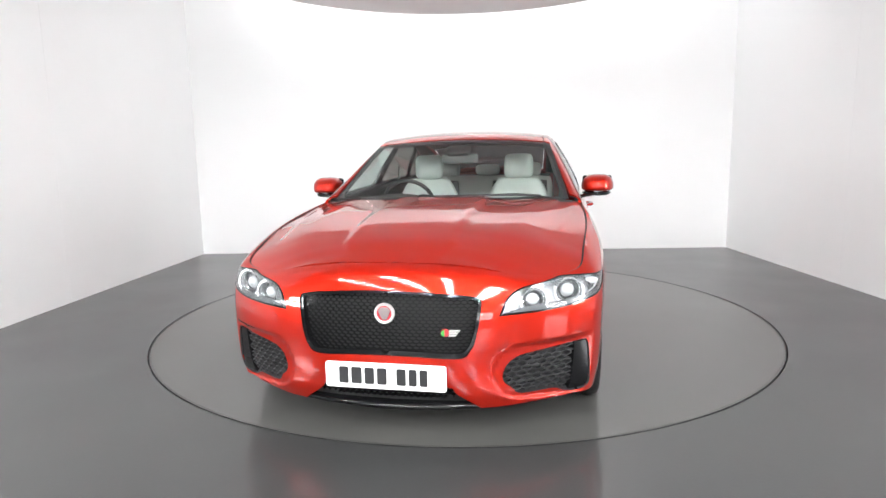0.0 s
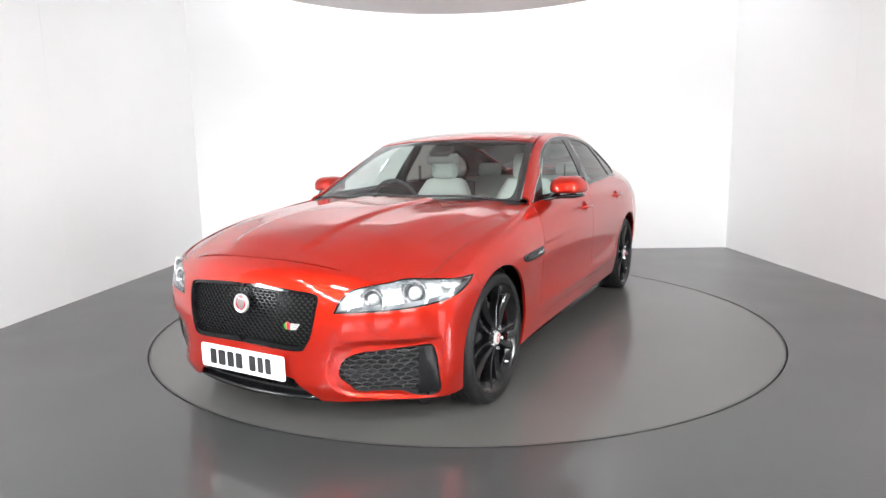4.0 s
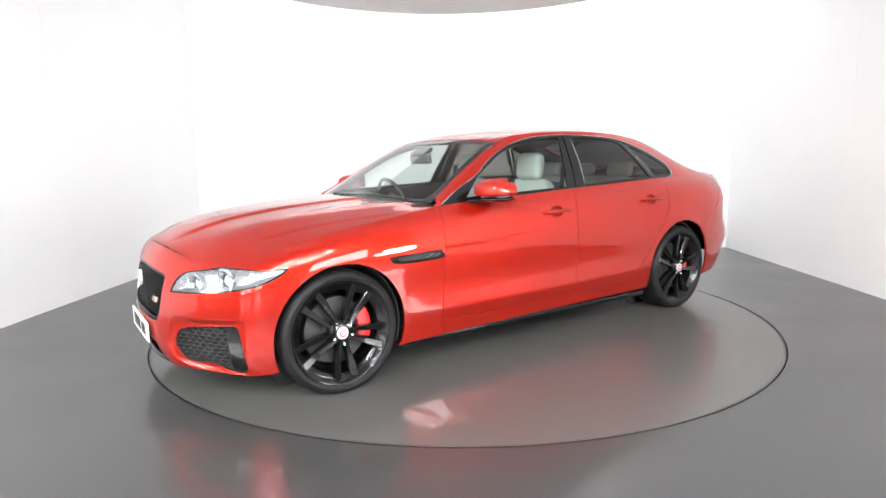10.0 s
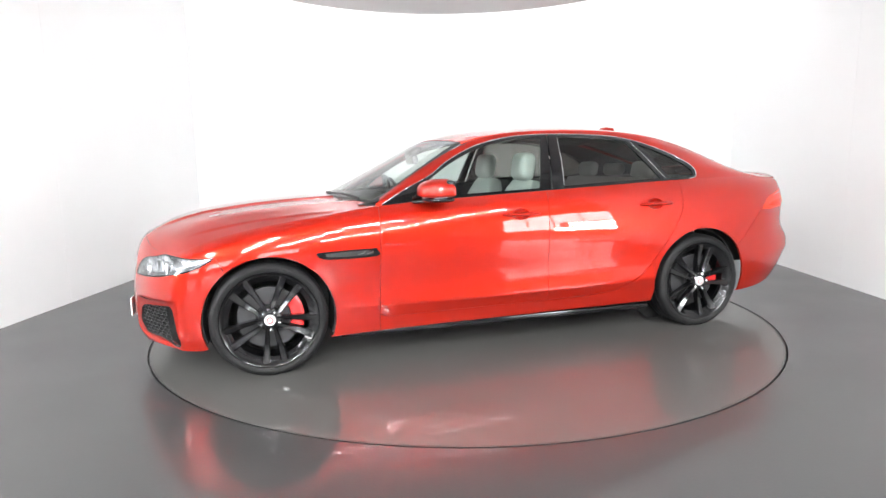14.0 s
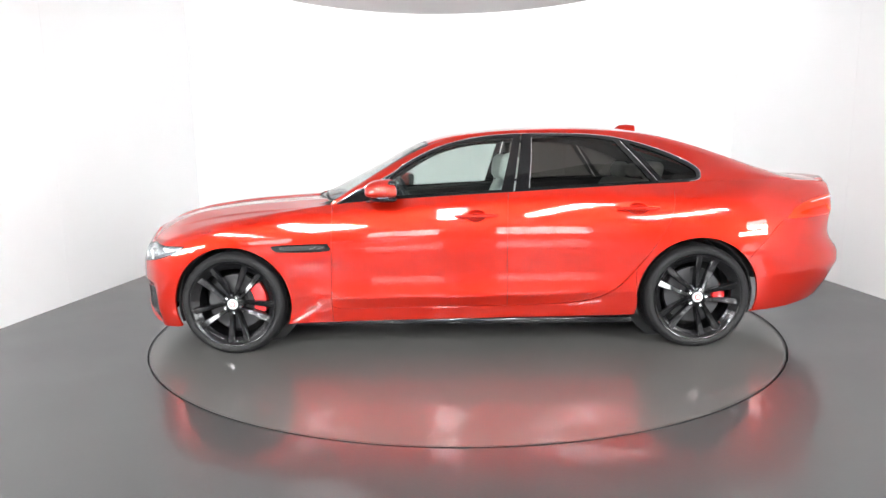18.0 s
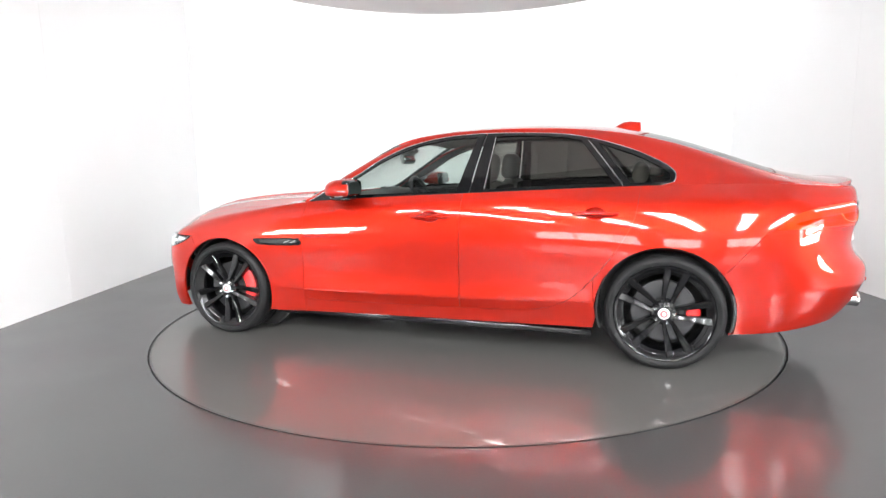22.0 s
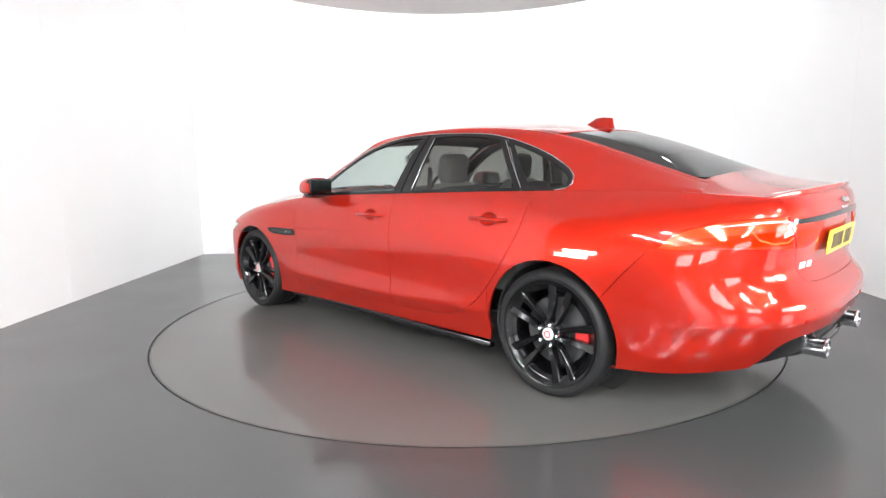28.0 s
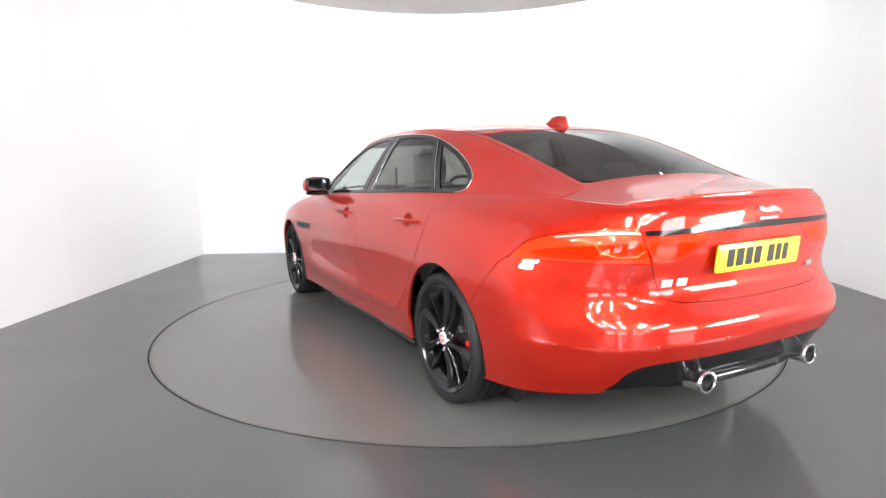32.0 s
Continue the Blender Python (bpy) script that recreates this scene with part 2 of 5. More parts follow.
def sheet(skin, loop, holes=(), h=0.025, gap=0.002, rim=0.012, lift=0.0):
    """Vertices, faces and normals of a panel cut out of a skin, with turned-in edges. loop, holes: in skin coordinates."""
    from mathutils.geometry import delaunay_2d_cdt
    loop = np.array(loop, float)
    a, b = skin.slopes(loop[:, 0], loop[:, 1])
    sc = np.array([np.median(np.linalg.norm(a, axis=1)), np.median(np.linalg.norm(b, axis=1))])
    sc = np.maximum(sc, 1e-3)
    loops = []
    for k, l in enumerate((loop, *holes)):
        q = dense(np.array(l, float) * sc, h)
        r = shrunk(q, gap if k == 0 else -gap)
        mid = np.abs(skin.at(q[:, 0] / sc[0], q[:, 1] / sc[1])[:, 1]) < 1e-4
        r[mid] = q[mid]
        loops.append(r)
    lo, hi = loops[0].min(0), loops[0].max(0)
    nx, ny = max(2, int((hi[0] - lo[0]) / h)), max(2, int((hi[1] - lo[1]) / h))
    gx, gy = np.meshgrid(np.linspace(lo[0], hi[0], nx + 1)[:-1] + h * 0.5, np.linspace(lo[1], hi[1], ny + 1)[:-1] + h * 0.5)
    g = np.stack([gx.ravel(), gy.ravel()], 1)
    g = g[inside(g, loops)]
    border = np.vstack(loops)
    if len(g):
        dmin = np.full(len(g), 9.0)
        for c in range(0, len(border), 64):
            dmin = np.minimum(dmin, np.linalg.norm(g[:, None] - border[None, c:c + 64], axis=2).min(1))
        g = g[dmin > h * 0.45]
    edges, base = [], 0
    for l in loops:
        edges += [(base + k, base + (k + 1) % len(l)) for k in range(len(l))]
        base += len(l)
    pts = np.vstack([border, g])
    co, _, fa, _, _, _ = delaunay_2d_cdt([Vector(p) for p in pts], edges, [], 0, 1e-6)
    co = np.array([tuple(c) for c in co])
    fa = np.array([f for f in fa if len(f) == 3])
    fa = fa[inside(co[fa].mean(1), loops)]
    uv = co / sc
    p, n = skin.at(uv[:, 0], uv[:, 1]), skin.normal(uv[:, 0], uv[:, 1])
    p = p + n * lift
    fn = np.cross(p[fa[:, 1]] - p[fa[:, 0]], p[fa[:, 2]] - p[fa[:, 0]])
    flip = (fn * n[fa[:, 0]]).sum(1) < 0
    fa[flip] = fa[flip][:, ::-1]
    verts, faces, norms = [tuple(q) for q in p], [tuple(f) for f in fa], [tuple(q) for q in n]
    if rim:
        seen = {}
        for f in fa:
            for i, j in ((f[0], f[1]), (f[1], f[2]), (f[2], f[0])):
                seen[(i, j)] = seen.get((i, j), 0) + 1
        for i, j in list(seen):
            if (j, i) not in seen and not (abs(p[i, 1]) < 1e-3 and abs(p[j, 1]) < 1e-3):
                t = p[j] - p[i]
                o = np.cross(t, n[i])
                o = o / (np.linalg.norm(o) + 1e-12)
                k = len(verts)
                verts += [tuple(p[i]), tuple(p[j]), tuple(p[j] - n[j] * rim), tuple(p[i] - n[i] * rim)]
                norms += [tuple(o)] * 4
                faces.append((k + 3, k + 2, k + 1, k))
    return np.array(verts), faces, np.array(norms)


def both(name, data, mat, parents, labels=("", "")):
    """The panel and its mirror image on the other side of the car."""
    v, f, n = data
    obs = []
    for k, par in enumerate(parents):
        s = np.array([1, -1 if k else 1, 1])
        ff = [tuple(reversed(q)) for q in f] if k else f
        obs.append(hang(name, mesh_of(name, v * s, ff, mat, None if n is None else n * s, n is not None), par, labels[k]))
    return obs


def whole(name, data, mat, parent, label=""):
    """A panel given for the near half, welded to its mirror image at the middle."""
    v, f, n = data
    k = len(v)
    m = np.array([1, -1, 1])
    return hang(name, mesh_of(name, np.vstack([v, v * m]), list(f) + [tuple(i + k for i in reversed(q)) for q in f], mat, np.vstack([n, n * m])), parent, label)

# ---- the studio room ----
def slab_between(name, x0, x1, y0, y1, z0, z1, mat, label, category, bevel=0.0):
    bm = box_bm(x1 - x0, y1 - y0, z1 - z0, bevel, 2, Matrix.Translation(((x0 + x1) / 2, (y0 + y1) / 2, (z0 + z1) / 2)))
    me = bpy.data.meshes.new(name)
    bm.to_mesh(me)
    bm.free()
    me.materials.append(mat)
    return thing(name, label, category, kind="structure", data=me)


R_DISC = 2.262
H_ROOM = 4.2


def floor_mesh():
    """The floor with the round opening for the turntable."""
    bm = bmesh.new()
    seg = 160
    inner = [bm.verts.new((math.cos(2 * math.pi * k / seg) * (R_DISC + 0.010), math.sin(2 * math.pi * k / seg) * (R_DISC + 0.010), 0)) for k in range(seg)]
    low = [bm.verts.new((v.co.x, v.co.y, -0.08)) for v in inner]
    outer = []
    for v in inner:
        a = max(abs(v.co.x) / 9.0, abs(v.co.y) / 14.0)
        outer.append(bm.verts.new((v.co.x / a, v.co.y / a, 0)))
    for k in range(seg):
        j = (k + 1) % seg
        bm.faces.new((inner[k], outer[k], outer[j], inner[j]))
        bm.faces.new((low[k], inner[k], inner[j], low[j]))
    bm.faces.new(low[::-1])
    bmesh.ops.recalc_face_normals(bm, faces=bm.faces[:])
    me = bpy.data.meshes.new("floor")
    bm.to_mesh(me)
    bm.free()
    me.materials.append(FLOOR)
    return me


thing("floor", "glossy dark grey painted studio floor", "floor", kind="structure", data=floor_mesh())
slab_between("wall_west_rear", -3.73, -3.53, 0.502, 3.3, 0, H_ROOM, WALL, "smooth white studio wall beside the turntable", "wall")
slab_between("wall_west", -3.73, -3.53, -2.6, 0.5, 0, H_ROOM, WALL, "smooth white studio wall beside the turntable", "wall")
slab_between("wall_east_rear", 3.53, 3.73, 0.902, 3.3, 0, H_ROOM, WALL, "smooth white studio wall beside the turntable", "wall")
slab_between("wall_east", 3.53, 3.73, -2.6, 0.9, 0, H_ROOM, WALL, "smooth white studio wall beside the turntable", "wall")
slab_between("wall_north", -3.73, 3.73, 3.3, 3.5, 0, H_ROOM, WALL, "smooth white studio wall behind the turntable", "wall")

turntable = thing("turntable", "round dark grey painted turntable set flush in the floor", "turntable")
part("deck_plate", lathe([(0.001, 0.0), (R_DISC - 0.012, 0.0), (R_DISC - 0.006, -0.003), (R_DISC - 0.006, -0.03), (0.001, -0.03)], 160, "Z"), DISC, turntable)
part("edge_trim", lathe([(R_DISC - 0.006, -0.03), (R_DISC, -0.03), (R_DISC, 0.001), (R_DISC - 0.006, 0.001)], 160, "Z"), DISC_EDGE, turntable, "thin worn metal rim")

# Round lowered ceiling over the turntable; daylight-white washers in the gap behind it.
Z_CANOPY = 2.83
me = bpy.data.meshes.new("ceiling")
# The unseen upper 0.42 m is added to screen the washers from reflections.
bm = lathe([(0.001, Z_CANOPY), (2.32, Z_CANOPY), (2.32, Z_CANOPY + 0.42), (0.001, Z_CANOPY + 0.42)], 128, "Z")
bm.to_mesh(me)
bm.free()
me.materials.append(CEILING)
thing("ceiling", "round lowered pale grey ceiling above the turntable", "ceiling", kind="structure", data=me)
slab_between("ceiling_upper", -3.73, 3.73, -2.6, 3.5, H_ROOM, H_ROOM + 0.1, CEILING, "plain pale upper ceiling above the round canopy", "ceiling")
GLOW = bpy.data.materials.new("led_diffuser")
GLOW.use_nodes = True
GLOW.node_tree.nodes["Principled BSDF"].inputs["Base Color"].default_value = (0.9, 0.9, 0.9, 1)
GLOW.node_tree.nodes["Principled BSDF"].inputs["Emission Color"].default_value = (0.98, 0.99, 1.0, 1)
GLOW.node_tree.nodes["Principled BSDF"].inputs["Emission Strength"].default_value = 358.0
PANEL_GLOW = GLOW.copy()
PANEL_GLOW.name = "soft_panel_diffuser"
PANEL_GLOW.node_tree.nodes["Principled BSDF"].inputs["Emission Strength"].default_value = 46.0
# Paint of the unseen hall, kept dark so the car mirrors less light.
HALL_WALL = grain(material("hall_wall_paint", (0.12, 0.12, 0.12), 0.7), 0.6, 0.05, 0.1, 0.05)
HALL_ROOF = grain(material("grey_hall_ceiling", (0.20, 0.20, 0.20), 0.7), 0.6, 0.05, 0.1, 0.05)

# Spotlights hidden above the rim of the round ceiling, close to the walls, and one long soft strip between them.
area_lamp("wall_washer", look((0, 2.45, H_ROOM - 0.15), (0, 3.05, 0.2)), 4.2, 0.36, 42)
for x, y, tx, ty in ((-1.95, 2.85, -2.02, 3.3), (0.1, 2.85, 0.1, 3.3), (2.1, 2.85, 2.1, 3.3), (3.05, 2.2, 3.53, 2.25)):
    area_lamp("wall_spot", look((x, y, 3.62), (tx, ty, 2.5)), 0.14, 0.14, 2.5)


def light_panel(m, sx, sy, name, label):
    """A slim LED panel: metal frame and glowing diffuser, which faces along its -z."""
    ob = thing(name, label, "light panel", "hall lights")
    ob.matrix_basis = m
    fr = box_bm(sx + .05, sy + .05, .05, .008, 1, Matrix.Translation((0, 0, .03)))
    part("frame", fr, CHROME_DULL, ob)
    for k in ((-1, 1) if sy > .4 else (0,)):
        part("diffuser", box_bm(sx, sy * .40 if k else sy, .012, .003, 1, Matrix.Translation((sx * .12 * k, sy * .28 * k, -.002))), PANEL_GLOW if k else GLOW, ob)
    return ob


CHROME_DULL = material("white_lamp_housing", (0.7, 0.7, 0.7), 0.4)
# the unseen hall assumed before the turntable: darkened ceiling and walls, rows of lights
slab_between("hall_ceiling", -9, 9, -14, -2.6, 4.2, 4.3, HALL_ROOF, "plain darkened grey ceiling of the unseen hall in front of the turntable", "ceiling")
slab_between("hall_wall_south", -9, 9, -14.2, -14, 0, 4.3, HALL_WALL, "plain dark grey far wall of the unseen hall", "wall")
slab_between("hall_wall_west", -9.2, -9, -14, -2.4, 0, 4.3, HALL_WALL, "plain dark grey side wall of the unseen hall", "wall")
slab_between("hall_wall_east", 9, 9.2, -14, -2.4, 0, 4.3, HALL_WALL, "plain dark grey side wall of the unseen hall", "wall")
slab_between("hall_return_west", -9.2, -3.53, -2.6, -2.4, 0, 4.3, WALL, "white return wall beside the studio bay", "wall")
slab_between("hall_return_east", 3.53, 9.2, -2.6, -2.4, 0, 4.3, WALL, "white return wall beside the studio bay", "wall")
slab_between("bay_header", -3.53, 3.53, -2.6, -2.4, 4.0, 4.3, WALL, "white header above the opening of the studio bay", "wall")
# Added columns, unseen: dark bars that break up reflections in the car.
for x in (-6.4, -2.6, 0.8, 5.2):
    slab_between("contrast_column", x - .22, x + .22, -13.6, -13.2, 0, 4.2, BLACK_PLASTIC, "added dark square column before the far wall, for reflection contrast", "column")
for y in (-6.2, -7.3, -8.4, -9.5, -10.6, -11.7, -12.8):
    for x in (-5.0, -2.5, 0.0, 2.5, 5.0):
        light_panel(pose(x, y, 4.12), 0.62, 0.12, "ceiling_light", "white rectangular LED ceiling light")


def added_window(name, m, sx, sy, nx, ny, glow):
    """An added glowing window, out of view: frame, glazing bars and panes, facing along its -z."""
    ob = thing(name, "added glowing window with white glazing bars, out of view", "window", kind="structure")
    ob.matrix_basis = m
    for k in (1, -1):
        part("window_frame", box_bm(sx + .12, .06, .07, .006, 1, Matrix.Translation((0, k * (sy + .06) / 2, 0))), CHROME_DULL, ob)
        part("window_frame", box_bm(.06, sy, .07, .006, 1, Matrix.Translation((k * (sx + .06) / 2, 0, 0))), CHROME_DULL, ob)
    w, h = sx / nx, sy / ny
    for i in range(1, nx):
        part("glazing_bar", box_bm(.05, sy, .05, .004, 1, Matrix.Translation((-sx / 2 + i * w, 0, 0))), CHROME_DULL, ob)
    for i in range(nx):
        for j in range(ny):
            part("pane", box_bm(w - .05, h - .05, .01, 0, 1, Matrix.Translation((-sx / 2 + (i + .5) * w, -sy / 2 + (j + .5) * h, .01))), glow, ob)


# Assumed windows behind the camera, added for bright patches mirrored in the paint.
WINDOW_GLOW = GLOW.copy()
WINDOW_GLOW.name = "added_window_glow"
WINDOW_GLOW.node_tree.nodes["Principled BSDF"].inputs["Emission Strength"].default_value = 5.0
BRIGHT_GLOW = GLOW.copy()
BRIGHT_GLOW.name = "added_side_glow"
BRIGHT_GLOW.node_tree.nodes["Principled BSDF"].inputs["Emission Strength"].default_value = 9.0
for k, (x, w) in enumerate(((-4.4, 2.4), (-1.1, 2.0), (2.9, 2.6))):
    added_window("window_%d" % (k + 1), look((x, -13.95, 1.6), (x, 0, 1.6)), w, 1.5, 3, 2, WINDOW_GLOW)
# Added east pane, unseen, that brightens the car's flank.
added_window("window_4", look((8.95, -8.6, 2.1), (0, -8.6, 2.1)), 4.2, 2.3, 4, 2, BRIGHT_GLOW)
for x, y, z, tx in ((3.62, -2.95, .95, 0.3), (-3.62, -3.35, 1.08, -0.3)):
    sl = light_panel(look((x, y, z), (tx, -1.3, z)), .85, .48, "studio_light", "white LED studio light panel on a stand")
    part("stand", tube([(0, -.22, .05), (0, -z + .03, .05)], .018, 10), CHROME_DULL, sl, "", 60)
    part("foot", box_bm(.45, .04, .40, .01, 1, Matrix.Translation((0, -z + .02, .05))), CHROME_DULL, sl, "", 60)

# ---- the car: skins ----
# Feature lines from the nose's middle round the near flank to the tail's middle: x, y, z.
SILL = [(2.25, 0, .175), (2.24, .24, .178), (2.212, .445, .183), (2.10, .645, .187), (1.985, .79, .183), (1.875, .868, .178), (1.5, .895, .18), (1.12, .886, .19), (.82, .880, .197), (.3, .877, .203), (-.3, .877, .208), (-.9, .878, .213), (-1.25, .882, .216), (-1.6, .885, .22), (-1.9, .864, .23), (-2.15, .796, .255), (-2.37, .665, .30), (-2.485, .47, .325), (-2.515, .235, .33), (-2.522, 0, .33)]
LOW = [(2.28, 0, .245), (2.268, .25, .247), (2.236, .455, .247), (2.12, .665, .252), (2.0, .812, .255), (1.875, .887, .262), (1.5, .905, .285), (1.12, .899, .29), (.82, .896, .293), (.3, .895, .296), (-.3, .895, .298), (-.9, .896, .30), (-1.25, .897, .30), (-1.6, .90, .305), (-1.9, .880, .315), (-2.16, .822, .335), (-2.41, .69, .38), (-2.525, .475, .395), (-2.557, .238, .395), (-2.564, 0, .395)]
CREASE = [(2.30, 0, .33), (2.287, .255, .33), (2.226, .467, .332), (2.125, .675, .336), (2.005, .822, .342), (1.872, .894, .35), (1.5, .912, .372), (1.12, .906, .372), (.82, .910, .365), (.3, .916, .360), (-.3, .918, .364), (-.9, .914, .378), (-1.25, .912, .385), (-1.6, .914, .39), (-1.9, .896, .45), (-2.17, .848, .485), (-2.458, .712, .505), (-2.57, .487, .515), (-2.599, .242, .518), (-2.606, 0, .518)]
MID = [(2.30, 0, .44), (2.288, .257, .44), (2.227, .472, .445), (2.13, .68, .45), (2.006, .83, .455), (1.866, .899, .47), (1.5, .923, .545), (1.12, .918, .54), (.82, .903, .52), (.3, .905, .51), (-.3, .907, .51), (-.9, .906, .52), (-1.25, .924, .545), (-1.6, .929, .55), (-1.9, .902, .565), (-2.17, .848, .58), (-2.455, .703, .60), (-2.562, .484, .604), (-2.591, .241, .606), (-2.598, 0, .606)]
UPPER = [(2.285, 0, .57), (2.274, .257, .57), (2.22, .473, .572), (2.125, .685, .575), (2.0, .835, .58), (1.86, .901, .60), (1.5, .932, .69), (1.12, .932, .69), (.82, .920, .69), (.3, .920, .69), (-.3, .921, .69), (-.9, .920, .695), (-1.25, .928, .70), (-1.6, .932, .70), (-1.9, .908, .70), (-2.165, .845, .70), (-2.402, .683, .70), (-2.484, .473, .697), (-2.505, .237, .695), (-2.510, 0, .694)]
HAUNCH = [(2.262, 0, .68), (2.25, .256, .677), (2.192, .476, .66), (2.108, .68, .64), (1.983, .828, .65), (1.85, .89, .685), (1.5, .913, .78), (1.12, .915, .80), (.82, .903, .815), (.3, .906, .83), (-.3, .907, .84), (-.9, .902, .85), (-1.25, .908, .855), (-1.6, .906, .86), (-1.9, .885, .86), (-2.16, .827, .855), (-2.425, .676, .845), (-2.506, .468, .835), (-2.525, .236, .830), (-2.530, 0, .830)]
SHOULDER = [(2.238, 0, .745), (2.225, .254, .74), (2.16, .487, .71), (2.082, .672, .688), (1.965, .823, .693), (1.838, .868, .738), (1.5, .892, .822), (1.12, .890, .866), (.82, .875, .898), (.3, .883, .92), (-.3, .884, .94), (-.9, .873, .956), (-1.25, .868, .966), (-1.6, .853, .978), (-1.9, .826, .985), (-2.15, .768, .982), (-2.415, .645, .965), (-2.505, .45, .965), (-2.527, .23, .967), (-2.533, 0, .968)]
TOP = [(2.20, 0, .79), (2.188, .255, .782), (2.127, .497, .742), (2.052, .655, .722), (1.935, .795, .735), (1.80, .812, .79), (1.5, .84, .861), (1.12, .853, .912), (.84, .828, .952), (.3, .842, .982), (-.3, .848, 1.007), (-.9, .826, 1.033), (-1.25, .802, 1.046), (-1.6, .772, 1.055), (-1.9, .735, 1.06), (-2.14, .69, 1.052), (-2.405, .595, 1.036), (-2.478, .43, 1.045), (-2.505, .22, 1.05), (-2.513, 0, 1.052)]
LINES = np.array([SILL, LOW, CREASE, MID, UPPER, HAUNCH, SHOULDER, TOP])

# The arch of pillars and roof rail over the side windows: x, y, z against the stations of TOP from .84 to -2.14.
RAIL = [(.80, .772, .985), (.20, .625, 1.335), (-.33, .608, 1.402), (-.9, .603, 1.395), (-1.27, .592, 1.352), (-1.6, .575, 1.262), (-1.88, .56, 1.165), (-2.12, .55, 1.086)]
HOOD_X = np.array([p[0] for p in TOP[:9]])
HOOD_Y = np.array([p[1] for p in TOP[:9]])


def along(x, xs, ys):
    """Smooth value at x of a curve with falling xs."""
    t = spline(np.stack([xs, ys], 1), 60)
    o = np.argsort(t[:, 0])
    return np.interp(x, t[o, 0], t[o, 1])


# Bonnet: middle height, fall towards the edge and the half width at which it holds, against x.
BON_X = np.array([2.32, 2.20, 2.127, 2.05, 1.935, 1.80, 1.5, 1.12, .84, .70])
BON_Z = np.array([.715, .79, .828, .861, .895, .924, .961, .985, .992, .995])
BON_D = np.array([.060, .064, .088, .128, .156, .134, .100, .073, .040, .030])
BON_Y = np.array([.42, .46, .50, .64, .785, .81, .84, .853, .828, .82])


def hood_z(x, y):
    x, y = np.asarray(x, float), np.abs(np.asarray(y, float))
    zc, d, w = along(x, BON_X, BON_Z), along(x, BON_X, BON_D), along(x, BON_X, BON_Y)
    q = y / w
    z = zc - d * q ** 2.6
    # raised middle between two sharp lines, soft crests outside them, a fold beside the wings
    k = np.clip((2.185 - x) / 0.16, 0, 1)
    k = k * k * (3 - 2 * k)
    yr = 0.19 + 0.06 * np.clip((2.19 - x) / 0.16, 0, 1) + 0.02 * np.clip((1.9 - x) / 0.8, 0, 1)
    z = z + k * 0.013 / (1 + np.exp((y - yr) / 0.0075)) - k * 0.006
    k2 = np.clip((2.10 - x) / 0.35, 0, 1)
    k2 = k2 * k2 * (3 - 2 * k2)
    yo = 0.49 + 0.10 * np.clip((2.1 - x) / 1.2, 0, 1)
    z = z + k2 * 0.009 * np.exp(-((y - yo) / 0.10) ** 2)
    k3 = np.clip((1.92 - x) / 0.15, 0, 1) * np.clip((x - 0.95) / 0.25, 0, 1)
    yc = 0.66 + 0.12 * np.clip((1.92 - x) / 0.85, 0, 1)
    return z - k3 * 0.0045 / (1 + np.exp((yc - y) / 0.005))


class Bonnet:
    """The bonnet as a height over x and y."""

    def at(self, u, v):
        u, v = np.asarray(u, float), np.asarray(v, float)
        return np.stack([u, v, hood_z(u, v)], -1)

    def slopes(self, u, v):
        e = 6e-3
        return (self.at(u + e, v) - self.at(u - e, v)) / (2 * e), (self.at(u, v + e) - self.at(u, v - e)) / (2 * e)

    def normal(self, u, v):
        a, b = self.slopes(np.asarray(u, float), np.asarray(v, float))
        n = np.cross(a, b)
        return n / np.linalg.norm(n, axis=-1, keepdims=True)


HOLLOW = spline([(1.80, 2.0), (2.0, 2.95), (2.55, 3.12), (3.75, 3.16), (4.42, 3.0), (4.62, 1.2), (4.62, .12), (3.72, -.10), (3.1, .14), (2.4, .38), (1.98, 1.1)], 4, True) * np.array([.21, .088])


def hollow_depth(u, v):
    """How far the bumper is pressed in round the side openings."""
    q = np.stack([u * .21, v * .088], -1)
    dist, odd = np.full(q.shape[:-1], 9.0), np.zeros(q.shape[:-1], bool)
    for a, b in zip(HOLLOW, np.roll(HOLLOW, -1, 0)):
        e = b - a
        t = np.clip(((q - a) @ e) / (e @ e), 0, 1)
        dist = np.minimum(dist, np.linalg.norm(q - a - t[..., None] * e, axis=-1))
        odd ^= ((a[1] > q[..., 1]) != (b[1] > q[..., 1])) & (q[..., 0] < e[0] * (q[..., 1] - a[1]) / (e[1] if abs(e[1]) > 1e-9 else 1e-9) + a[0])
    k = np.clip(dist / .021, 0, 1) * odd
    return .022 * k * k * (3 - 2 * k) * np.clip((4.35 - u) / .8, 0, 1) * np.clip((u - 1.72) / .75, 0, 1)


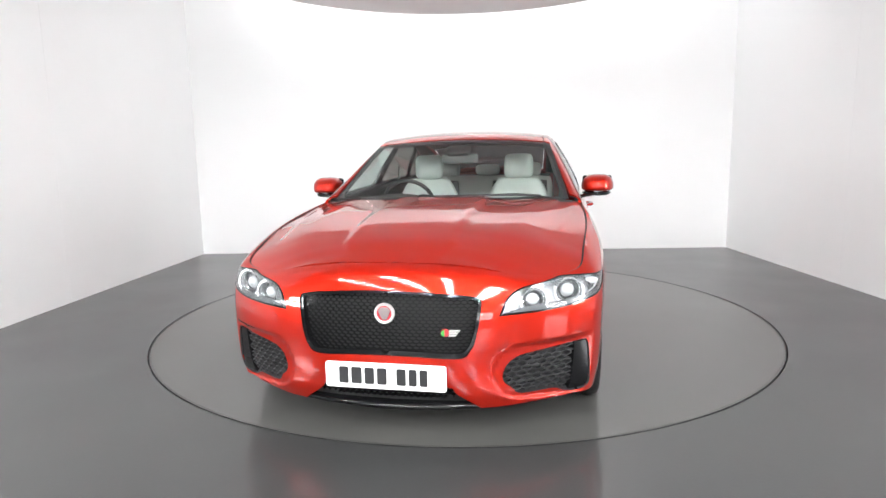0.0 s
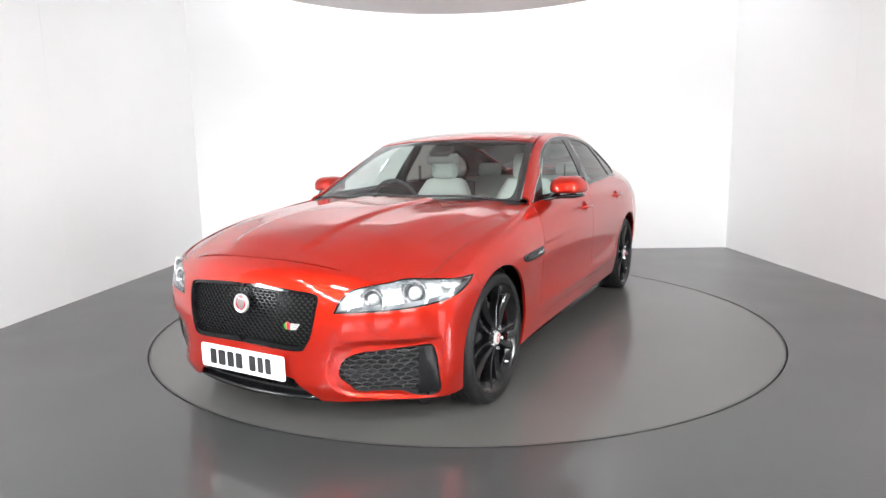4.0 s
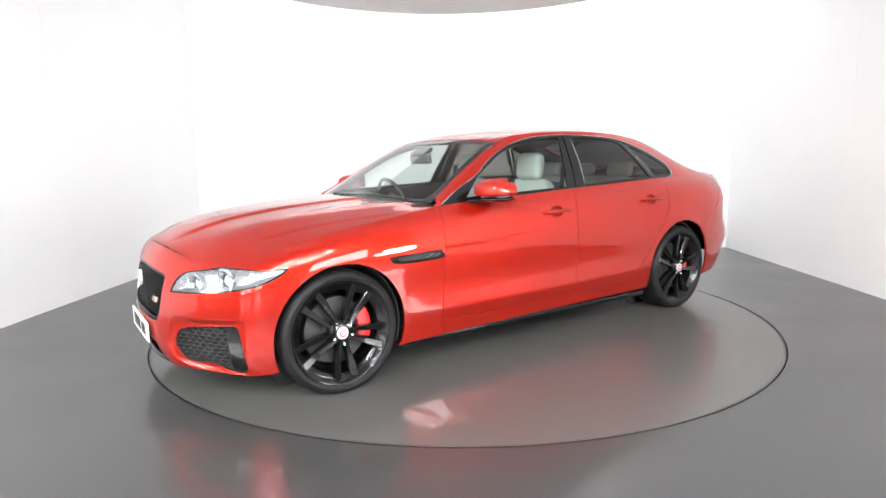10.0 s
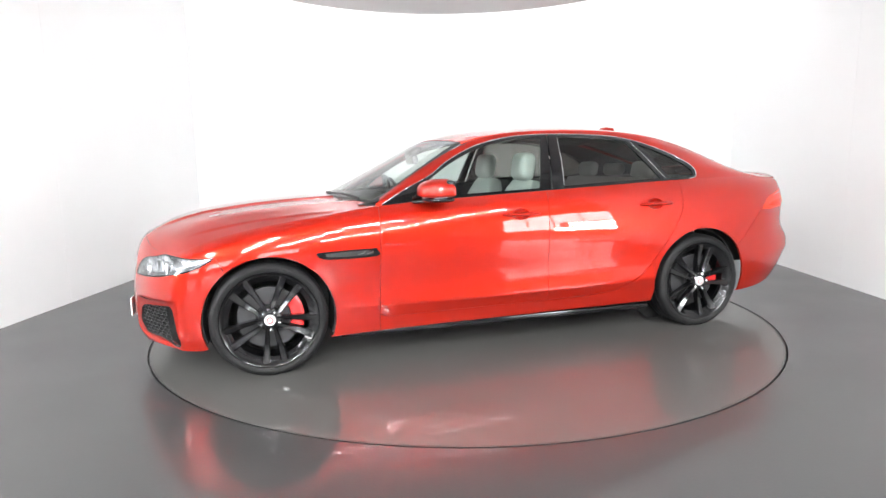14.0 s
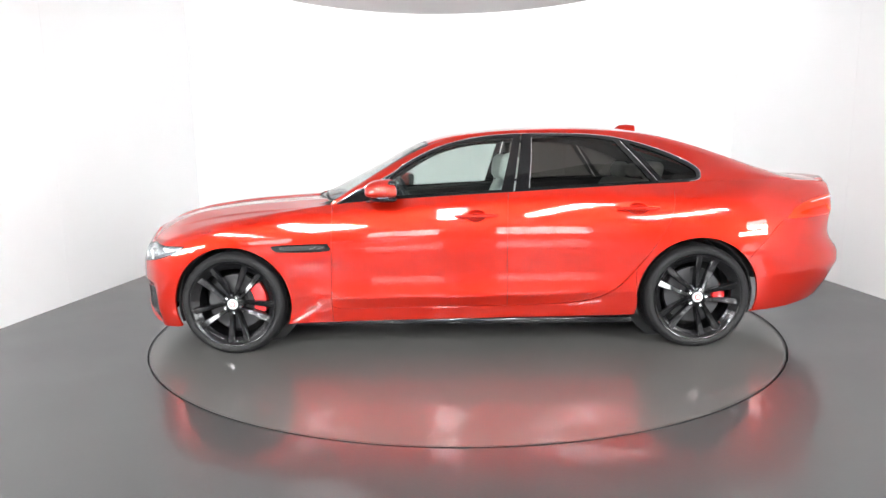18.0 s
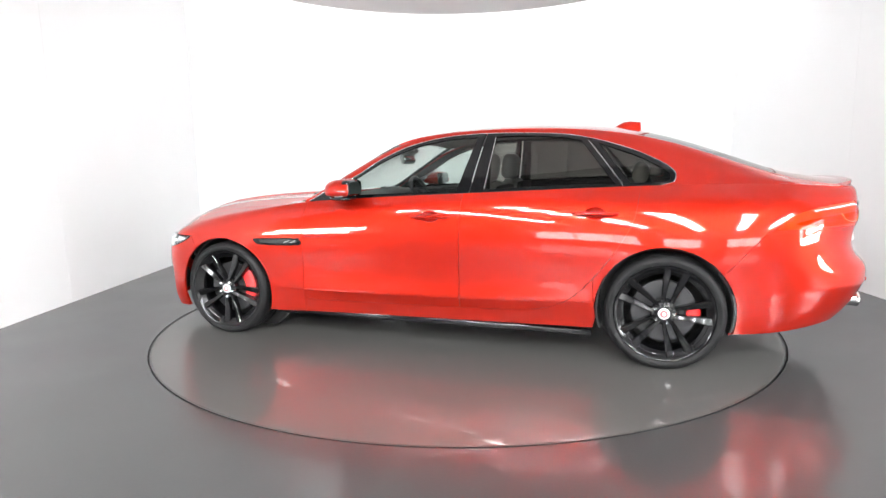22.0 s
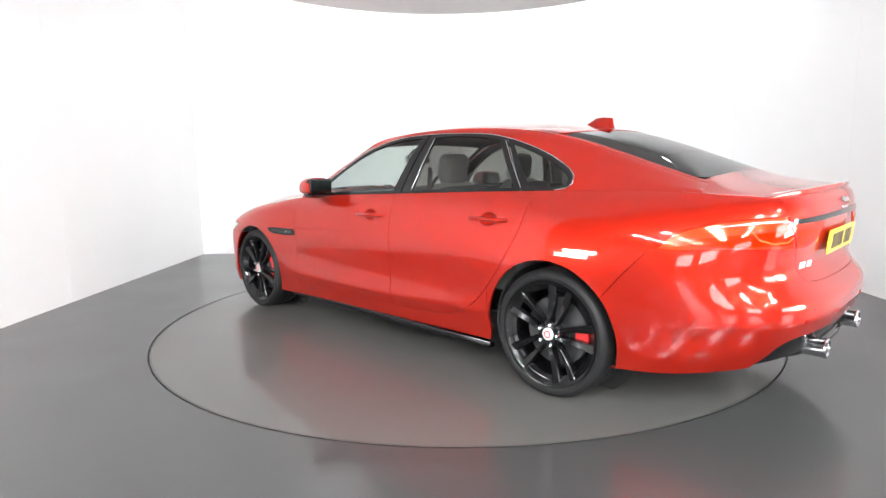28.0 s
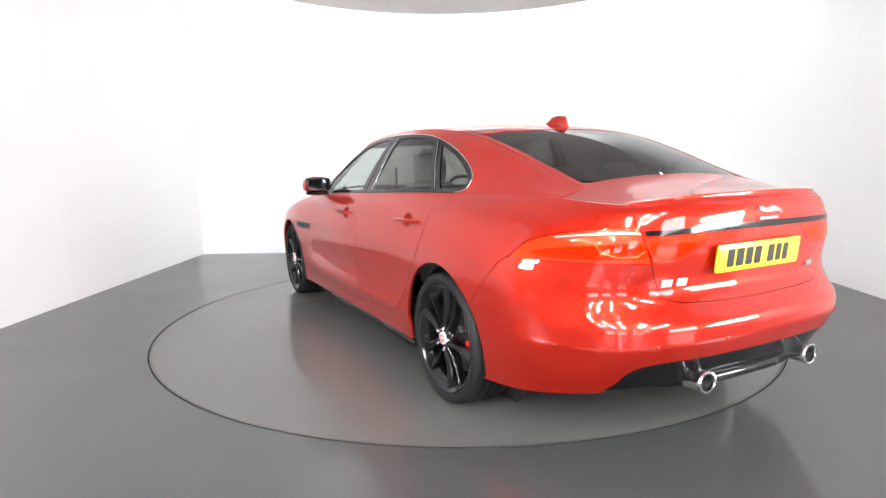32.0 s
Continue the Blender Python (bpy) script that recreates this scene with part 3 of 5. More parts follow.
class BodySide(Skin):
    """The flank with hollows in the front bumper and the pressed line that runs back from the side vent and fades under the door handle."""

    def at(self, u, v):
        p = Skin.at(self, u, v)
        x, z = p[..., 0], p[..., 2]
        a, b = np.clip((x - .05) / .5, 0, 1), np.clip((1.2 - x) / .3, 0, 1)
        w = np.clip((z - .722 - np.clip(.84 - x, 0, 2) * .022) / .003, -40, 40)
        d = .0045 * a * a * (3 - 2 * a) * b * b * (3 - 2 * b) / (1 + np.exp(w)) * np.exp(np.minimum(w, 0) * .005 / .12)
        p[..., 1] = p[..., 1] - d * (p[..., 1] > .7)
        u, v = np.asarray(u, float), np.asarray(v, float)
        if np.any((u > 1.7) & (u < 4.7)):
            d = hollow_depth(u, v)
            p[..., 0] -= d * .85
            p[..., 1] -= d * np.clip((u - 2.2) / 2.2, 0, 1) * .6
        return p


def flank_skin():
    net = LINES.transpose(1, 0, 2)
    rail = np.array(RAIL)
    tops = net[:, -1]
    ghost = []
    for i, t in enumerate(tops):
        if i < 8:
            g = t + (t - net[i, -2]) * 0.2
            g = np.array([t[0] - (0.07 if i < 4 else 0.02), max(0, t[1] - 0.09) if i > 2 else t[1] * 0.9, 0])
            g[2] = hood_z(g[0], g[1])
        elif i < 16:
            g = t * 0.72 + rail[i - 8] * 0.28
        else:
            g = t + np.array([0.09, -0.06 if t[1] > 0.3 else 0, 0.006])
        ghost.append(g)
    low = net[:, 0] - (net[:, 1] - net[:, 0])
    net = np.concatenate([low[:, None], net, np.array(ghost)[:, None]], 1)
    m = np.array([1, -1, 1])
    # two more lines hold the crease low on the doors and round the bumpers
    k = .66
    lo = net[:, 2] * (1 - k) + net[:, 3] * k
    hi = net[:, 3] * (k + .03) + net[:, 4] * (.97 - k)
    net = np.concatenate([net[:, :3], lo[:, None], net[:, 3:4], hi[:, None], net[:, 4:]], 1)
    return BodySide(np.concatenate([net[1:2] * m, net, net[-2:-1] * m], 0), 1.0, ((0, 1, 1.66, 2, 2.31, 3, 7), (0, 1, 2, 3, 4, 5, 9)))


def cabin_skin():
    """From the window base up to the roof rail."""
    base = np.array(TOP[8:16], float)
    under = np.array(SHOULDER[8:16], float)
    rail = np.array(RAIL, float)
    rows = []
    for b, s, r in zip(base, under, rail):
        mid = [b + (r - b) * k + np.array([0, 0.022 * math.sin(math.pi * k), 0]) for k in (0.36, 0.7)]
        over = r + np.array([0, -0.12, 0.012])
        rows.append([s, b, *mid, r, over])
    net = np.array(rows)
    first, last = 2 * net[0] - net[1], 2 * net[-1] - net[-2]
    return Skin(np.concatenate([first[None], net, last[None]], 0))


# Cross lines of the top: middle x, z; edge from the rail.
CROSS = [(1.03, .985, .822, .765, .972), (.745, 1.125, .60, .716, 1.108), (.485, 1.258, .395, .668, 1.232), (.27, 1.362, .20, .625, 1.335), (0.0, 1.419, -.05, .611, 1.382), (-.45, 1.45, -.45, .607, 1.405), (-.9, 1.44, -.9, .603, 1.395), (-1.27, 1.402, -1.27, .592, 1.352), (-1.62, 1.312, -1.6, .575, 1.262), (-1.90, 1.21, -1.88, .56, 1.165), (-2.14, 1.122, -2.12, .55, 1.088)]


def top_skin():
    rows = []
    for xc, zc, xe, ye, ze in CROSS:
        rows.append([(xe + (xc - xe) * (1 - q * q), ye * q, ze + (zc - ze) * (1 - abs(q) ** 2.2)) for q in (-0.25, 0, 0.25, 0.5, 0.75, 1.0, 1.2)])
    net = np.array(rows)
    first, last = 2 * net[0] - net[1], 2 * net[-1] - net[-2]
    return Skin(np.concatenate([first[None], net, last[None]], 0), -1.0)


DECK_X, DECK_Y, DECK_Z = (np.array([TOP[i][k] for i in range(13, 20)]) for k in range(3))


class Deck:
    """The boot lid's top as a height over x and y."""

    def at(self, u, v):
        u, v = np.asarray(u, float), np.asarray(v, float)
        ye, ze = along(u, DECK_X, DECK_Y), along(u, DECK_X, DECK_Z)
        zc = along(u, np.array([-1.9, -2.14, -2.3, -2.40, -2.47, -2.513]), np.array([1.21, 1.122, 1.088, 1.075, 1.068, 1.052]))
        q = np.clip(np.abs(v) / np.maximum(ye, 1e-3), 0, 1)
        return np.stack([u, v, ze + (zc - ze) * (1 - q ** 2.6)], -1)

    slopes = Bonnet.slopes
    normal = Bonnet.normal


FLANK, CABIN, ROOF, HOOD, DECK = flank_skin(), cabin_skin(), top_skin(), Bonnet(), Deck()

# ---- the car: panels ----
car = thing("car", "glossy red four-door saloon with black wheels standing on the turntable", "car")
NV = FLANK.nv
PAIR = (car, car)
AMBER = glass("amber_lens", (1.0, 0.60, 0.10))
RED_LENS = glass("red_lens", (0.98, 0.20, 0.08))
LAMP_SILVER = grain(material("lamp_reflector", (0.82, 0.83, 0.84), 0.24, 0.65), 30, 0.06)
LAMP_WHITE = material("white_lamp_plastic", (0.74, 0.75, 0.76), 0.25, 0.1, 0.4)
LAMP_DARK = material("dark_lamp_lens", (0.09, 0.095, 0.10), 0.08, 0.3, 1.0)
LAMP_GREY = material("grey_lamp_bezel", (0.62, 0.63, 0.64), 0.15, 0.8)
LAMP_SHADE = material("dark_lamp_plastic", (0.10, 0.105, 0.11), 0.25, 0.3)
AMBER_GUIDE = material("amber_guide", (0.85, 0.22, 0.02), 0.3)
PLATE_WHITE = material("white_plate", (0.86, 0.86, 0.84), 0.3, 0, 0.3)
PLATE_YELLOW = material("yellow_plate", (0.85, 0.56, 0.02), 0.3, 0, 0.3)
CABIN_GREY = material("grey_cabin_plastic", (0.13, 0.135, 0.135), 0.3)
INK = material("black_ink", (0.012, 0.012, 0.013), 0.4)
EMBLEM_RED = material("red_enamel", (0.45, 0.02, 0.03), 0.3, 0, 0.6)
EMBLEM_GREY = material("pewter_relief", (0.34, 0.31, 0.31), 0.3, 0.7)
EMBLEM_GREEN = material("green_enamel", (0.05, 0.30, 0.05), 0.3, 0, 0.6)
SATIN_CHROME = material("satin_chrome", (0.62, 0.62, 0.63), 0.2, 1.0)
SILVER_FACE = material("satin_silver", (0.60, 0.59, 0.59), 0.3, 0.45)
MESH_GREY = material("satin_grey_mesh", (0.022, 0.022, 0.023), 0.32, spec=0.5)
MESH_BLACK = material("black_mesh", (0.006, 0.006, 0.0065), 0.25, 0, 0.0, spec=0.18)


def run(v, u0, u1, n=30):
    """A stretch of the flank at one height of the net."""
    return np.stack([np.linspace(u0, u1, n), np.full(n, float(v))], 1)


def side(pts):
    return FLANK.find(pts, "xz")


def arch(cx, r, a0, a1, n=30, cz=0.33, sq=1.0):
    return [(cx + r * math.cos(radians(a)), cz + r * sq * math.sin(radians(a))) for a in np.linspace(a0, a1, n)]


def u_at(x, v):
    """Net coordinate along the flank where it reaches x at height v of the net."""
    us = np.linspace(3, 16.5, 700)
    xs = FLANK.at(us, np.full(700, float(v)))[:, 0]
    return float(np.interp(-x, -xs, us))


def cat(*runs):
    return np.vstack([np.array(r, float) for r in runs])


# seams
HEAD_IN, HEAD_TOP, HEAD_TIP = (1.96, 4.10), (2.98, 6.62), (5.32, 4.86)
HEAD_UP = spline([HEAD_IN, (2.12, 5.02), (2.38, 5.75), (2.98, 6.62), (3.47, 6.85), (4.3, 6.2), HEAD_TIP], 6)
HEAD_LOW = spline([HEAD_TIP, (5.17, 4.60), (4.85, 4.47), (4.06, 4.44), (3.3, 4.30), (2.55, 4.17), HEAD_IN], 6)
HEAD = cat(HEAD_UP[:-1], HEAD_LOW[:-1])
FRONT_ARCH = arch(1.475, .372, -22, 205, 44, .325)
REAR_ARCH = arch(-1.475, .382, -20, 205, 44, .330)
FA = side(FRONT_ARCH)
RA = side(REAR_ARCH)
FENDER_SPLIT = np.argmin(np.abs(np.array(FRONT_ARCH)[:, 0] - 1.715) + 9 * (np.array(FRONT_ARCH)[:, 1] < .5))
DOOR_F = [(.822, .965), (.823, .90), (.832, .60), (.842, .345), (.835, .305), (.80, .288)]
DOOR_B = [(-.285, 1.0), (-.278, .90), (-.272, .60), (-.272, .296)]
DOOR_R = [(-1.335, 1.04), (-1.325, .98), (-1.297, .848), (-1.206, .683), (-1.083, .519), (-.957, .395), (-.806, .327), (-.588, .301)]
k = int(np.argmin(np.abs(np.array(REAR_ARCH)[:, 0] + 1.772) + 9 * (np.array(REAR_ARCH)[:, 1] < .5)))
BUMP_R = side(spline([(-2.008, .822), (-1.895, .70), REAR_ARCH[k]], 6))
TAIL = spline([(14.48, 4.74), (14.68, 5.10), (14.90, 5.33), (15.35, 5.62), (15.83, 5.83), (16.35, 5.96)], 5)
LID_SIDE = spline([(16.10, 7.0), (16.28, 6.12), (16.47, 5.5), (16.66, 4.9), (16.76, 4.5), (16.90, 4.05), (17.03, 3.82), (17.28, 3.68), (17.85, 3.60), (19.0, 3.56)], 6)

# front bumper with its openings
GRILLE = spline([(0, 5.06), (.33, 5.06), (1.05, 4.98), (1.5, 4.90), (1.62, 4.72), (1.61, 4.17), (1.54, 3.45), (1.43, 2.98), (1.23, 2.77), (.53, 2.83), (0, 2.85)], 6)
FOG = spline([(2.06, 2.05), (2.22, 2.55), (2.62, 2.74), (3.72, 2.86), (4.05, 2.80), (4.17, 2.33), (4.28, 1.4), (4.36, .40), (3.70, .17), (3.18, .66), (2.5, .75), (2.28, 1.2), (2.10, 1.6)], 5, True)
INTAKE = spline([(0, 1.45), (1.0, 1.45), (1.2, 1.1), (1.55, .38), (1.72, 0.0)], 5)
i0 = FENDER_SPLIT
bumper_loop = cat(GRILLE[:1], run(NV, 0.0, 3.18, 34), HEAD_UP[20:0:-1], HEAD_LOW[::-1], FA[i0:i0 + 1], FA[:i0][::-1], run(0, u_at(1.85, 0), 1.72, 26), INTAKE[::-1][1:], GRILLE[::-1][:-1])
bumper = whole("front_bumper", sheet(FLANK, bumper_loop, [FOG], 0.013, 0.001, 0.014), PAINT, car, "red painted front bumper with black mesh openings")

# bonnet
hx = np.linspace(2.197, .85, 80)
hood_loop = cat([(2.199, 0)], [(x, along(x, HOOD_X, HOOD_Y)) for x in hx], spline([(.842, .818), (.840, .77), (.902, .60), (1.0, .35), (1.038, 0)], 6))
hood = whole("hood", sheet(HOOD, hood_loop, (), 0.0125, 0.0036, 0.014), PAINT, car, "red ridged bonnet, closed")

both("cowl_corner", sheet(HOOD, np.array([(.838, .832), (.838, .735), (.81, .735), (.775, .765), (.77, .80), (.775, .832)]), (), 0.02, 0, 0.01, -0.006), PAINT, PAIR, ("red corner panel below the windscreen pillar",) * 2)

# Black strip sunk along the bonnet gap, standing for the shade inside it.
for s in (1, -1):
    us = np.linspace(0.02, u_at(.87, NV), 90)
    q = FLANK.at(us, np.full(90, float(NV))) - FLANK.normal(us, np.full(90, float(NV))) * .0085
    part("hood_gap_shade", tube([(p[0], s * p[1], p[2]) for p in q], .0055, 6), BLACK_MATT, car, "black strip standing for the shade in the bonnet gap", 60)

# wings
fender_loop = cat(run(NV, 3.18, u_at(.822, NV), 40), side(spline(DOOR_F, 5)[:20]), [(u_at(.842, 1), 1), (u_at(.842, 0), 0)], [(u_at(1.06, 0), 0)], FA[i0:][::-1], [HEAD_TIP], HEAD_UP[20:-1][::-1])
fender_data = sheet(FLANK, fender_loop, (), 0.018, 0.0014, 0.014)
fenders = both("front_fender", fender_data, PAINT, PAIR)
VENT = side(spline([(1.199, .69), (1.164, .706), (.862, .711), (.855, .706), (.855, .664), (1.139, .662)], 4, True))
vents = both("vent_bezel", sheet(FLANK, VENT, (), 0.02, 0, 0.01, 0.005), BLACK_GLOSS, fenders, ("gloss black side vent",) * 2)
both("vent_mesh", sheet(FLANK, side(spline([(1.15, .689), (1.13, .697), (.90, .700), (.895, .676), (1.12, .675)], 4, True)), (), 0.02, 0, 0.004, 0.007), BLACK_MATT, vents)
for s, vb in zip((1, -1), vents):
    for x in (.935, .885):
        uv = side([(x, .686)])
        y = float(FLANK.at(uv[:, 0], uv[:, 1])[0, 1]) + .009
        part("vent_fin", tube([(x + .03, s * (y - .002), .680), (x, s * y, .686), (x - .012, s * (y - .001), .697)], [.0025, .004, .003], 6), CHROME, vb, "small chrome fin", 60)

# doors, sill
fd_loop = cat(run(NV, u_at(.822, NV), u_at(-.285, NV), 40), side(spline(DOOR_B, 6)[1:]), side(spline([(-.272, .294), (.3, .29), (.78, .286)], 8)[1:]), side(spline(DOOR_F, 5)[1:][::-1]))


def cup_ring(x, z, k=1.0):
    return [(x + .060 * k * math.cos(a), z + .036 * k * math.sin(a)) for a in np.linspace(0, 2 * math.pi, 33)[:-1]]


def cup_bowl(x, z):
    """The hollow behind a door handle, sunk into the skin."""
    vs, fs = [], []
    for r in range(6):
        k = 1 - r / 6
        uv = side(cup_ring(x, z, max(k, .02)))
        p, n = FLANK.at(uv[:, 0], uv[:, 1]), FLANK.normal(uv[:, 0], uv[:, 1])
        vs += list(p - n * (.026 * (1 - k * k) ** .7))
    for r in range(5):
        for i in range(32):
            j = (i + 1) % 32
            fs.append((r * 32 + i, r * 32 + j, r * 32 + 32 + j, r * 32 + 32 + i))
    fs.append(tuple(160 + i for i in range(32)))
    return np.array(vs), fs, None


HANDLES = ((-.08, .869), (-1.087, .896))
front_doors = both("front_door", sheet(FLANK, fd_loop, [side(cup_ring(*HANDLES[0]))], 0.009, 0.0014, 0.016), PAINT, PAIR)
DR = side(spline(DOOR_R, 6))
DR_LOW = 24
rd_loop = cat(run(NV, u_at(-.285, NV), u_at(-1.335, NV), 40), DR[1:], side(spline([(-.588, .301), (-.43, .297), (-.272, .295)], 6)[1:]), side(spline(DOOR_B, 6)[::-1][:-1]))
rear_doors = both("rear_door", sheet(FLANK, rd_loop, [side(cup_ring(*HANDLES[1]))], 0.013, 0.0014, 0.016), PAINT, PAIR)
sill_loop = cat([(u_at(.842, 0), 0)], side([(.842, .335)]), side(spline(DOOR_F, 5)[16:]), side(spline([(.78, .286), (.3, .29), (-.272, .2945), (-.43, .297)], 5)[1:]), DR[DR_LOW:][::-1], RA[2:3], [(u_at(-1.085, 0), 0)])
sills = both("sill_panel", sheet(FLANK, sill_loop, (), 0.014, 0.0015, 0.012), PAINT, PAIR)
for s in (1, -1):
    part("sill_skirt", box_bm(2.15, .045, .036, .008, 2, pose(0.0, s * .846, .186, 0, -0.45, 0)), BLACK_GLOSS, sills[0 if s > 0 else 1], "satin black side skirt", 40)

# quarter panel
quarter_loop = cat(run(NV, u_at(-1.335, NV), 16.10, 40), LID_SIDE[1:7], TAIL[::-1], BUMP_R[1:], RA[2:k][::-1], DR[6:DR_LOW + 1][::-1])
quarters = both("quarter_panel", sheet(FLANK, quarter_loop, (), 0.022, 0.0012, 0.014), PAINT, PAIR)

# rear bumper, diffuser
DIFF = spline([(15.98, 0.0), (16.18, .6), (16.32, 1.1), (16.60, 1.35), (17.12, 1.42), (18.38, 1.42), (19.0, 1.42)], 6)
LAMP_BASE = spline([(14.48, 4.74), (14.8, 4.73), (15.65, 4.82), (16.67, 4.88)], 6)
rb_loop = cat(LAMP_BASE, LID_SIDE[19:], DIFF[::-1], run(0, 15.9, u_at(-1.885, 0), 20), RA[k:][::-1], BUMP_R[::-1][1:-1])
rear_bumper = whole("rear_bumper", sheet(FLANK, rb_loop, (), 0.022, 0.0012, 0.014), PAINT, car)
diff_loop = cat(DIFF, run(0, 19, 15.98, 24))
whole("diffuser", sheet(FLANK, diff_loop, (), 0.03, 0.001, 0.02, -0.012), BLACK_GLOSS, car, "gloss black rear diffuser")

q = spline([(-2.38, .50), (-2.455, .40), (-2.508, .22), (-2.518, 0), (-2.508, -.22), (-2.455, -.40), (-2.38, -.50)], 8)
part("valance_bar", tube([(x, y, .330) for x, y in q], .028, 12, True, .9), BLACK_GLOSS, car, "gloss black bar below the rear bumper", 60)

# boot lid
lid_loop = cat(LID_SIDE, run(NV, 19, 16.10, 30)[:-1])
lid = whole("boot_lid", sheet(FLANK, lid_loop, (), 0.022, 0.0012, 0.014), PAINT, car, "red boot lid with a small lip spoiler, closed")
dx = np.linspace(-2.085, -2.505, 60)
LID_EDGE = spline([(-2.078, .525), (-2.18, .572), (-2.30, .592), (-2.40, .590)], 6)
deck_loop = cat([(-2.10, 0), (-2.10, .3)], LID_EDGE, [(x, along(x, DECK_X, DECK_Y)) for x in dx if x < -2.41], [(-2.511, 0)])
both("deck_shoulder", sheet(DECK, cat([(x, along(x, DECK_X, DECK_Y) + .002) for x in np.linspace(-2.06, -2.405, 30)], LID_EDGE[::-1], [(-2.06, .515)]), (), 0.02, 0.0, 0.006, 0.0), PAINT, quarters)
whole("lid_top", sheet(DECK, deck_loop, (), 0.022, 0.001, 0.010), PAINT, lid)
lip = bmesh.new()
rows = []
for y in np.linspace(-.594, .594, 49):
    q = abs(y) / .594
    xb = float(np.interp(abs(y), [p[1] for p in TOP[19:15:-1]], [p[0] for p in TOP[19:15:-1]]))
    zb = float(np.interp(abs(y), [p[1] for p in TOP[19:15:-1]], [p[2] for p in TOP[19:15:-1]]))
    f = max(0.0, 1 - q ** 5)
    rows.append([lip.verts.new(c) for c in ((xb + .12, y, zb + .0), (xb + .06, y, zb + .004 + .012 * f), (xb + .015, y, zb + .004 + .019 * f), (xb - .006 * f, y, zb + .002 + .021 * f), (xb - .009 * f, y, zb + .014 * f), (xb - .003 * f, y, zb - .004), (xb + .006 - .003 * f, y, zb - .008 - .006 * f))])
for a, b in zip(rows, rows[1:]):
    for i in range(len(a) - 1):
        lip.faces.new((a[i], a[i + 1], b[i + 1], b[i]))
bmesh.ops.recalc_face_normals(lip, faces=lip.faces[:])
lip.normal_update()
part("lip_spoiler", lip, PAINT, lid, "", 50)

# cabin sides: red pillars and rail, black surrounds, glass
DLO = [(.80, .957), (.66, 1.033), (.469, 1.124), (.371, 1.192), (.221, 1.27), (.065, 1.324), (-.142, 1.362), (-.43, 1.376), (-.83, 1.363), (-1.06, 1.326), (-1.28, 1.258), (-1.43, 1.19), (-1.503, 1.142), (-1.522, 1.105), (-1.506, 1.068), (-1.44, 1.053)]


def cab(pts):
    return CABIN.find(pts, "xz")


dlo = cab(spline(DLO, 5))
dlo[0] = (dlo[0][0], 0)
dlo[-1] = (dlo[-1][0], 0)
rail_loop = cat([(x, 0) for x in np.linspace(CABIN.nu, dlo[-1][0], 20)], dlo[::-1], [(0, 0), (0, 1.5)], [(x, CABIN.nv) for x in np.linspace(0, CABIN.nu, 60)])
pillars = both("roof_pillar", sheet(CABIN, rail_loop, (), 0.022, 0.001, 0.012), PAINT, quarters)
both("pillar_trim", sheet(CABIN, rail_loop, (), 0.04, 0.0, 0.0, -0.018), LEATHER_DARK, pillars)


F_GLASS = cab(spline([(.60, .992), (.50, 1.085), (.37, 1.172), (.221, 1.25), (.065, 1.304), (-.142, 1.343), (-.335, 1.352)], 4).tolist() + spline([(-.335, 1.352), (-.242, 1.026)], 4).tolist() + spline([(-.242, 1.026), (.2, 1.008), (.60, .992)], 4).tolist())
R_GLASS = cab(spline([(-.462, 1.354), (-.61, 1.356), (-.83, 1.344), (-.985, 1.318)], 4).tolist() + spline([(-.985, 1.318), (-1.19, 1.062)], 4).tolist() + spline([(-1.19, 1.062), (-.8, 1.053), (-.425, 1.034)], 4).tolist())
Q_GLASS = cab(spline([(-1.085, 1.300), (-1.27, 1.236), (-1.41, 1.170), (-1.482, 1.122), (-1.490, 1.095), (-1.465, 1.074), (-1.28, 1.067)], 4))


def surround(a_x, b_x, glass_loop, parents, name, label):
    """Black trim of one window, from the front edge line to the rear edge line."""
    def low_u(x):
        us = np.linspace(0, 7, 300)
        return float(np.interp(-x, -CABIN.at(us, np.zeros(300))[:, 0], us))
    arc = spline(DLO, 8)
    mid = [p for p in arc if b_x[1] < p[0] < a_x[1] and p[1] > .99 and (p[1] > 1.1 or p[0] > -.5 or a_x[0] < -1)]
    roof = arc[arc[:, 1] > 1.2]
    ends = [[(x, float(np.interp(-x, -roof[:, 0], roof[:, 1])))] if -1.3 < x < .2 else [] for x in (a_x[1], b_x[1])]
    mid = np.array([tuple(q) for q in ends[0] + [tuple(p) for p in mid] + ends[1]])
    lo = [(u, 0) for u in np.linspace(low_u(b_x[0]), low_u(a_x[0]), 14)]
    loop = cat(lo, cab(mid))
    return both(name, sheet(CABIN, loop, [glass_loop], 0.02, 0.0015, 0.012, 0.002), BLACK_GLOSS, parents, (label,) * 2)


surround((.80, .80), (-.318, -.388), F_GLASS, front_doors, "window_trim", "gloss black window surround")
surround((-.325, -.395), (-1.235, -1.022), R_GLASS, rear_doors, "window_trim", "gloss black window surround")
surround((-1.24, -1.028), (-1.445, -1.53), Q_GLASS, quarters, "window_trim", "gloss black window surround")
for loop, par, g, nm in ((F_GLASS, front_doors, GLASS_SIDE, "clear side window"), (R_GLASS, rear_doors, GLASS_DARK, "dark privacy-tinted side window"), (Q_GLASS, quarters, GLASS_DARK, "dark privacy-tinted quarter window")):
    both("window", sheet(CABIN, loop, (), 0.03, -0.004, 0, -0.003), g, par, (nm,) * 2)

